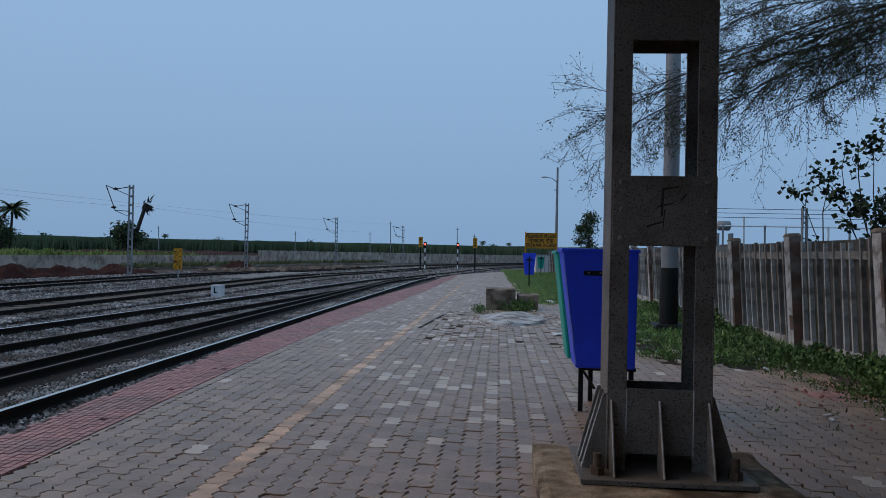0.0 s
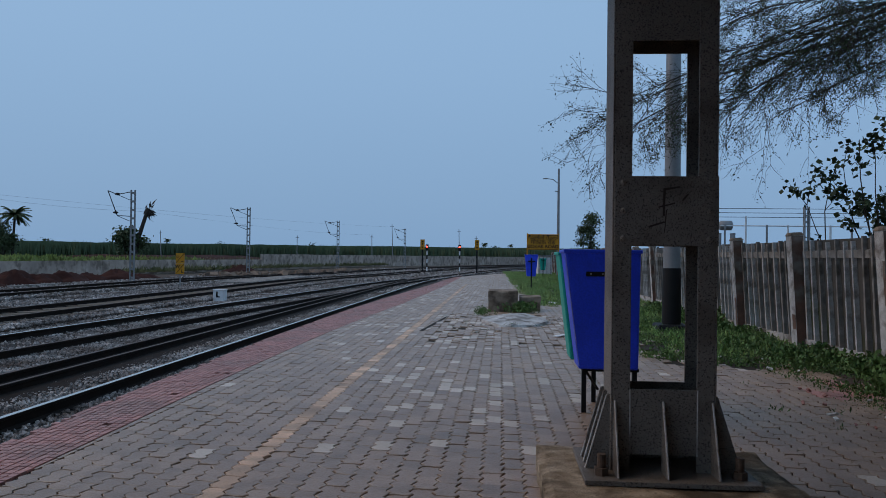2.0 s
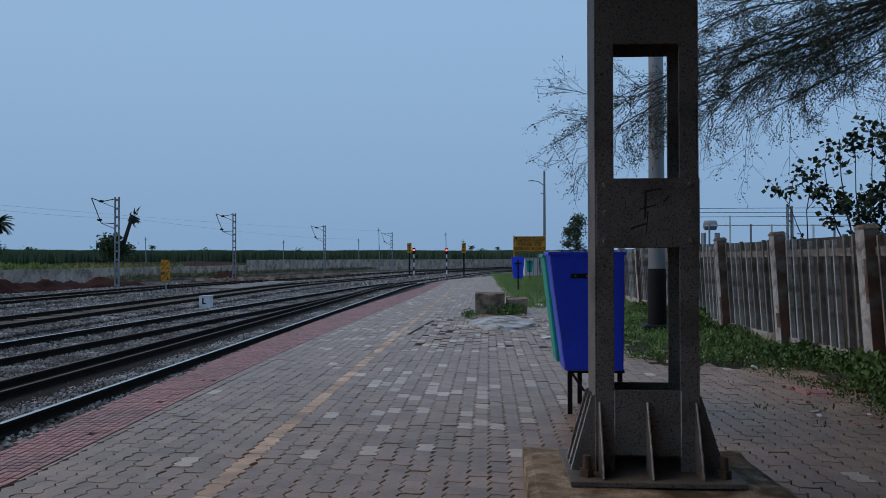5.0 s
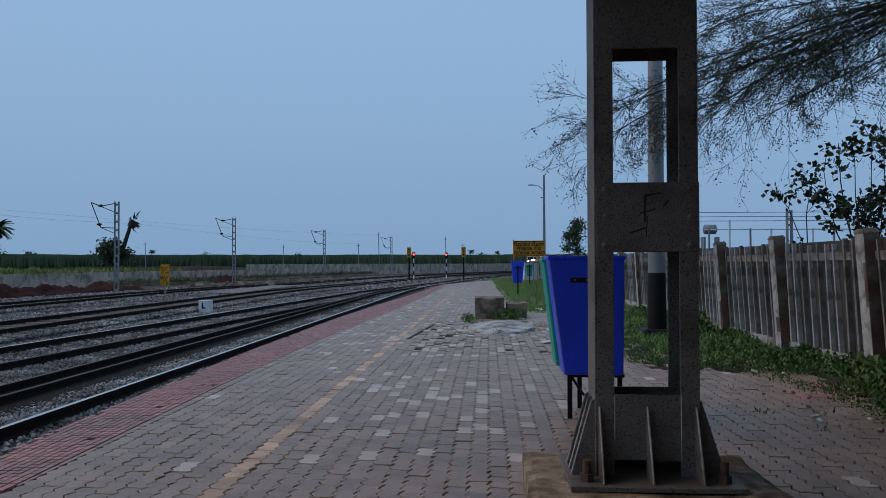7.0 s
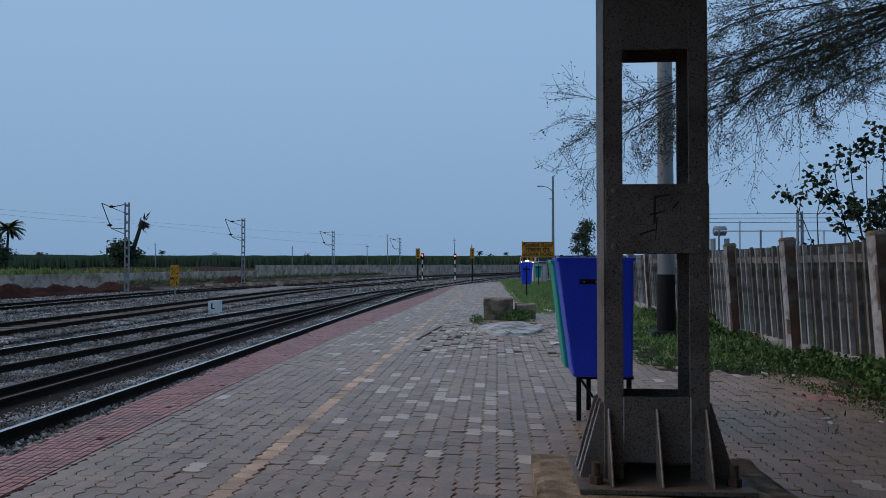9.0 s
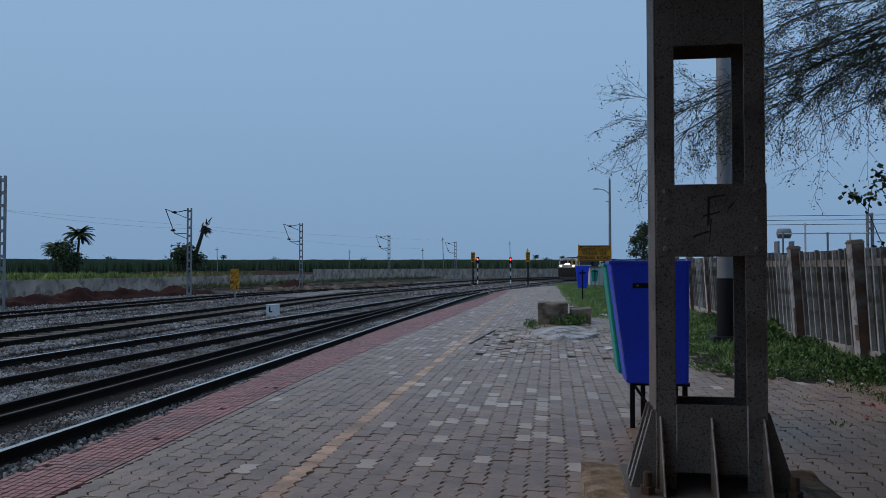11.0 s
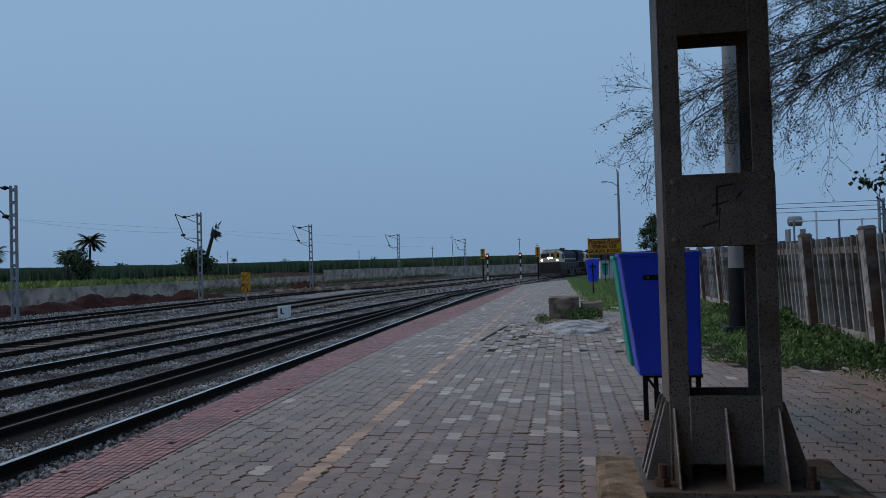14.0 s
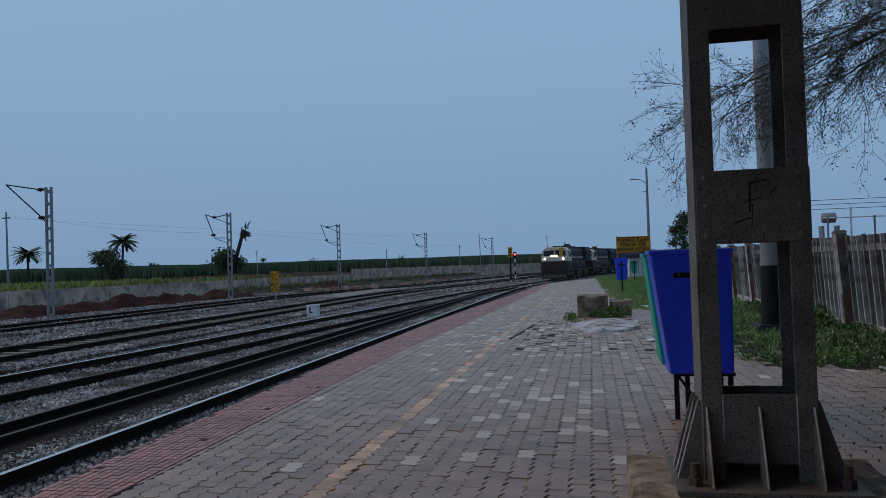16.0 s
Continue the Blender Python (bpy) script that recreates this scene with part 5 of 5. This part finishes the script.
# ---- train ----
def locomotive(name, lit=True):
    """A six-axle diesel, nose towards +x, standing on the rail at z = 0."""
    L = thing(name, "dark blue diesel locomotive, cream cab, " + ("headlight lit" if lit else "lamps out"), "locomotive", pose(0, 0, 0), "coupled locomotives")
    cab = Mesh()
    cab.slab([(-1.5, 1.15), (1.5, 1.15), (1.53, 2.5), (1.42, 3.32), (0.95, 3.72), (-0.95, 3.72), (-1.42, 3.32), (-1.53, 2.5)], 0, -2.9, -0.25)
    cab_ob = part("cab", cab, LOCO_CREAM, L, "cream painted cab", bevel=0.08)
    nose = Mesh().slab([(-1.45, 1.15), (1.45, 1.15), (1.45, 2.35), (1.38, 2.62), (-1.38, 2.62), (-1.45, 2.35)], 0, -0.249, 0.25)
    part("nose", nose, LOCO_CREAM, L, bevel=0.08)
    for s in (-1, 1):
        part("windscreen", Mesh().slab([(s * 0.1, 2.72), (s * 1.28, 2.72), (s * 1.22, 3.3), (s * 0.1, 3.36)] if s > 0 else [(s * 0.1, 3.36), (s * 1.22, 3.3), (s * 1.28, 2.72), (s * 0.1, 2.72)], 0, -0.249, -0.235), GLASS, cab_ob)
        part("side_window", Mesh().box(-2.2, -0.9, min(s * 1.5, s * 1.545), max(s * 1.5, s * 1.545), 2.6, 3.3), GLASS, cab_ob)
        part("marker_light", Mesh().tube([(0.25, s * 1.05, 2.40), (0.28, s * 1.05, 2.40)], 0.11, 12), MARKER if lit else GLASS, L)
        part("buffer", Mesh().tube([(0.2, s * 0.98, 1.05), (0.75, s * 0.98, 1.05), (0.76, s * 0.98, 1.05), (0.8, s * 0.98, 1.05)], [0.1, 0.1, 0.25, 0.25], 12), LOCO_DARK, L)
        part("handrail", Mesh().tube([(0.2, s * 1.42, 1.2), (0.3, s * 1.42, 1.9)], 0.025, 5), GALV, L)
    case = part("headlight_case", Mesh().box(-0.2, 0.12, -0.42, 0.42, 2.40, 2.86), LOCO_CREAM, L, bevel=0.05)
    for s in (-1, 1):
        part("headlight", Mesh().tube([(0.115, s * 0.2, 2.62), (0.15, s * 0.2, 2.62)], 0.17, 18), HEADLIGHT if lit else GLASS, case, "glaring warm headlight" if lit else "")
    part("yellow_panel", Mesh().box(-0.234, -0.2, 0.52, 0.92, 2.66, 3.6), YELLOW, L, "yellow upright panel beside the windscreen")
    for s in (-1, 1):
        part("lower_cab_panel", Mesh().box(-2.95, 0.2, min(s * 1.50, s * 1.55), max(s * 1.50, s * 1.55), 1.1, 2.1), LOCO_DARK, L, "dark lower cab side")
    part("horn", Mesh().box(-0.9, -0.4, -0.2, 0.2, 3.72, 3.85), LOCO_DARK, L)
    part("front_skirt", Mesh().box(0.0, 0.24, -1.5, 1.5, 0.75, 1.149), LOCO_DARK, L, bevel=0.03)
    part("front_panel", Mesh().box(0.255, 0.285, -1.5, 1.5, 1.12, 2.12), LOCO_DARK, L, "dark lower nose panel")
    plough = Mesh().slab([(-1.4, 0.18), (1.4, 0.18), (1.45, 0.749), (-1.45, 0.749)], 0, 0.18, 0.3)
    pl = part("cowcatcher", plough, LOCO_DARK, L)
    for k in range(9):
        y = -1.2 + k * 0.3
        part("stripe", Mesh().slab([(y - 0.05, 0.3), (y + 0.05, 0.3), (y + 0.14, 0.6), (y + 0.04, 0.6)], 0, 0.301, 0.306), GALV, pl)
    part("hood", Mesh().slab([(-1.0, 1.35), (1.0, 1.35), (1.02, 3.3), (0.8, 3.72), (-0.8, 3.72), (-1.02, 3.3)], 0, -17.2, -2.901), LOCO_BLUE, L, "dark blue engine hood", bevel=0.05)
    part("stripe", Mesh().box(-17.0, -3.0, 1.021, 1.03, 2.5, 2.62).box(-17.0, -3.0, -1.03, -1.021, 2.5, 2.62), LOCO_CREAM, L)
    part("radiator_hood", Mesh().slab([(-1.35, 2.2), (1.35, 2.2), (1.5, 3.3), (1.2, 3.95), (-1.2, 3.95), (-1.5, 3.3)], 0, -20.6, -15.5), LOCO_BLUE, L, bevel=0.06)
    for x in (-5.2, -8.2, -11.2):
        part("roof_hatch", Mesh().box(x - 1.1, x + 1.1, -0.75, 0.75, 3.72, 3.92), LOCO_DARK, L, bevel=0.03)
    part("exhaust", Mesh().box(-9.9, -9.2, -0.3, 0.3, 3.72, 4.2), LOCO_DARK, L)
    for k in range(9):
        x = -4.0 - k * 1.3
        for s in (-1, 1):
            part("hood_door", Mesh().box(x - 0.58, x + 0.58, min(s * 1.016, s * 1.03), max(s * 1.016, s * 1.03), 1.5, 2.45), LOCO_BLUE, L)
    part("underframe", Mesh().box(-21.0, 0.0, -1.5, 1.5, 1.0, 1.148), LOCO_DARK, L)
    for s in (-1, 1):
        rl = Mesh()
        rl.tube([(-3.0, s * 1.46, 2.05), (-15.4, s * 1.46, 2.05)], 0.022, 5)
        for k in range(9):
            rl.tube([(-3.1 - k * 1.5, s * 1.46, 1.15), (-3.1 - k * 1.5, s * 1.46, 2.05)], 0.02, 5)
        part("walkway_rail", rl, GALV, L)
    part("fuel_tank", Mesh().box(-12.6, -8.2, -1.3, 1.3, 0.3, 0.999), LOCO_DARK, L, bevel=0.1)
    for x in (-4.1, -16.7):
        bogie = part("bogie_frame", Mesh().box(x - 2.6, x + 2.6, -1.22, -0.95, 0.45, 0.95).box(x - 2.6, x + 2.6, 0.95, 1.22, 0.45, 0.95), LOCO_DARK, L)
        for k in (-1.85, 0, 1.85):
            for s in (-1, 1):
                part("wheel", Mesh().tube([(x + k, s * 0.80, 0.52), (x + k, s * 0.94, 0.52)], 0.52, 18), LOCO_DARK, bogie)
    return L


def coach(name):
    c = thing(name, "dark blue passenger coach behind the locomotives", "coach", pose(0, 0, 0), "coaches")
    part("coach_body", Mesh().slab([(-1.55, 0.9), (1.55, 0.9), (1.6, 3.0), (1.3, 3.75), (0.6, 4.0), (-0.6, 4.0), (-1.3, 3.75), (-1.6, 3.0)], 0, -21.5, -0.4), LOCO_BLUE, c, bevel=0.05)
    for k in range(9):
        for s in (-1, 1):
            part("window", Mesh().box(-2.6 - k * 2.1, -1.5 - k * 2.1, min(s * 1.57, s * 1.61), max(s * 1.57, s * 1.61), 2.1, 2.9), GLASS, c)
    for x in (-3.6, -18.4):
        part("bogie", Mesh().box(x - 1.8, x + 1.8, -1.2, 1.2, 0.3, 0.88), LOCO_DARK, c)
    return c


# arc length of the curved line, from y = 0
LINE_Y = np.arange(0, 420, 0.5)
LINE_X = np.array([track_1(y) for y in LINE_Y])
LINE_S = np.concatenate(([0], np.cumsum(np.hypot(np.diff(LINE_X), np.diff(LINE_Y)))))


def on_line(s):
    y = float(np.interp(s, LINE_S, LINE_Y))
    return Vector((float(np.interp(s, LINE_S, LINE_X)), y, RAIL_Z - dip(y)))


def on_track(y_front, behind, length):
    """Pose of a vehicle whose nose is so far behind the train's front."""
    s = float(np.interp(y_front, LINE_Y, LINE_S)) + behind
    a, b = on_line(s), on_line(s + length)
    d = a - b
    return pose(a.x, a.y, a.z, 0, 0, math.degrees(math.atan2(d.y, d.x)))


FRONT = [(0.0, 207), (2.0, 193), (4.0, 178), (6.0, 161.5), (7.0, 153.5), (8.0, 147.5), (9.0, 140.5), (9.5, 137.5), (10.75, 128.5), (12.0, 119.5), (13.0, 112), (14.0, 104), (15.0, 95), (16.0, 86)]


def motions():
    for vehicle, behind, length in TRAIN:
        walk(vehicle, [(t, on_track(y, behind, length)) for t, y in FRONT])


ground()
tracks()
base = platform()
steel_column()
bins()
platform_fence()
shade_blockers()
footing()
for x, y, reach, high in ((-23.85, 30.0, 2.2, 6.08), (-24.38, 48.3, 1.75, 6.1), (-23.45, 68.6, 1.75, 6.27), (-20.75, 95, 1.75, 6.3), (-15.6, 122, 1.75, 6.35)):
    mast(x, y, reach, high, slack=y < 40)
station_sign()
whistle_board()
white_box()
colour_signal(-9.8, 100)
colour_signal(-5.6, 103)
yellow_post(-10.2, 98)
yellow_post(-3.05, 97)
lamp_post()
tall_pole()
far_side()
horizon_things()
field_wires()
behind_fence()
thorn_tree()
broadleaf_shrub(7.1, 14.4, -0.3, 3.9, 91)
broadleaf_shrub(8.0, 14.4, -0.3, 4.2, 92)
broadleaf_shrub(7.9, 13.4, -0.3, 3.3, 93)
ballast_stones("ballast_stones", lambda y: track_1(y) + 0.95, lambda y: edge_out(y) - 0.02, 3, 34, 11250, 0.031, -0.355, "grey crushed stones beside the platform edge")
ballast_stones("ballast_stones", lambda y: track_1(y) - 0.22, lambda y: track_1(y) + 0.85, 5, 34, 11875, 0.029, -0.355, "dull brown stones between the rails")
ballast_stones("ballast_stones", lambda y: track_2(y) + 0.95, lambda y: track_1(y) - 0.95, 7, 40, 17500, 0.034, -0.355, "pale grey crushed stones between two tracks")
ballast_stones("ballast_stones", lambda y: track_2(y) - 2.0, lambda y: track_2(y) + 0.8, 10, 44, 15000, 0.036, -0.365, "grey crushed stones round the second track")
ballast_stones("ballast_stones", lambda y: track_3(y) + 0.95, lambda y: track_3(y) + 2.0, 12, 60, 6250, 0.050, -0.37, "grey brown stones beside a loop track")
ballast_stones("ballast_stones", lambda y: track_3(y) - 2.0, lambda y: track_3(y) - 0.95, 14, 60, 5000, 0.050, -0.37, "grey brown stones beyond a loop track")
ballast_stones("ballast_stones", lambda y: track_3(y) - 0.85, lambda y: track_3(y) + 0.85, 14, 60, 4375, 0.036, -0.385, "stones between the loop rails")
ballast_stones("ballast_stones", lambda y: track_4(y) - 1.9, lambda y: track_4(y) + 2.0, 22, 66, 7500, 0.060, -0.37, "dark stones round the outer siding")
ballast_stones("ballast_stones", lambda y: track_4(y) + 1.7, lambda y: track_3(y) - 1.7, 16, 80, 12000, 0.062, -0.45, "dark loose stones on the ground between tracks")
ballast_stones("ballast_stones", lambda y: track_3(y) + 1.7, lambda y: track_2(y) - 1.7, 11, 70, 12000, 0.052, -0.48, "loose grey stones on the bank beside the track")
ballast_stones("ballast_stones", lambda y: track_1(y) - 2.2, lambda y: track_1(y) + 0.85, 34, 60, 5000, 0.045, -0.36, "grey stones of the platform track farther on")
ballast_stones("ballast_stones", lambda y: -27.5, lambda y: track_4(y) - 1.8, 24, 75, 7000, 0.065, -0.49, "dark stones and spoil beside the outer siding")
ballast_stones("ballast_stones", lambda y: track_4(y) - 6, lambda y: track_1(y) + 3.0, 58, 125, 11000, 0.12, -0.42, "coarse grey brown stones round the far turnouts")
platform_weeds()
lead = locomotive("locomotive")
second = locomotive("locomotive", False)
TRAIN = [(lead, 0.0, 20), (second, 21.6, 20), (coach("coach"), 43.2, 21), (coach("coach"), 65.2, 21), (coach("coach"), 87.2, 21)]
paving(base)
motions()
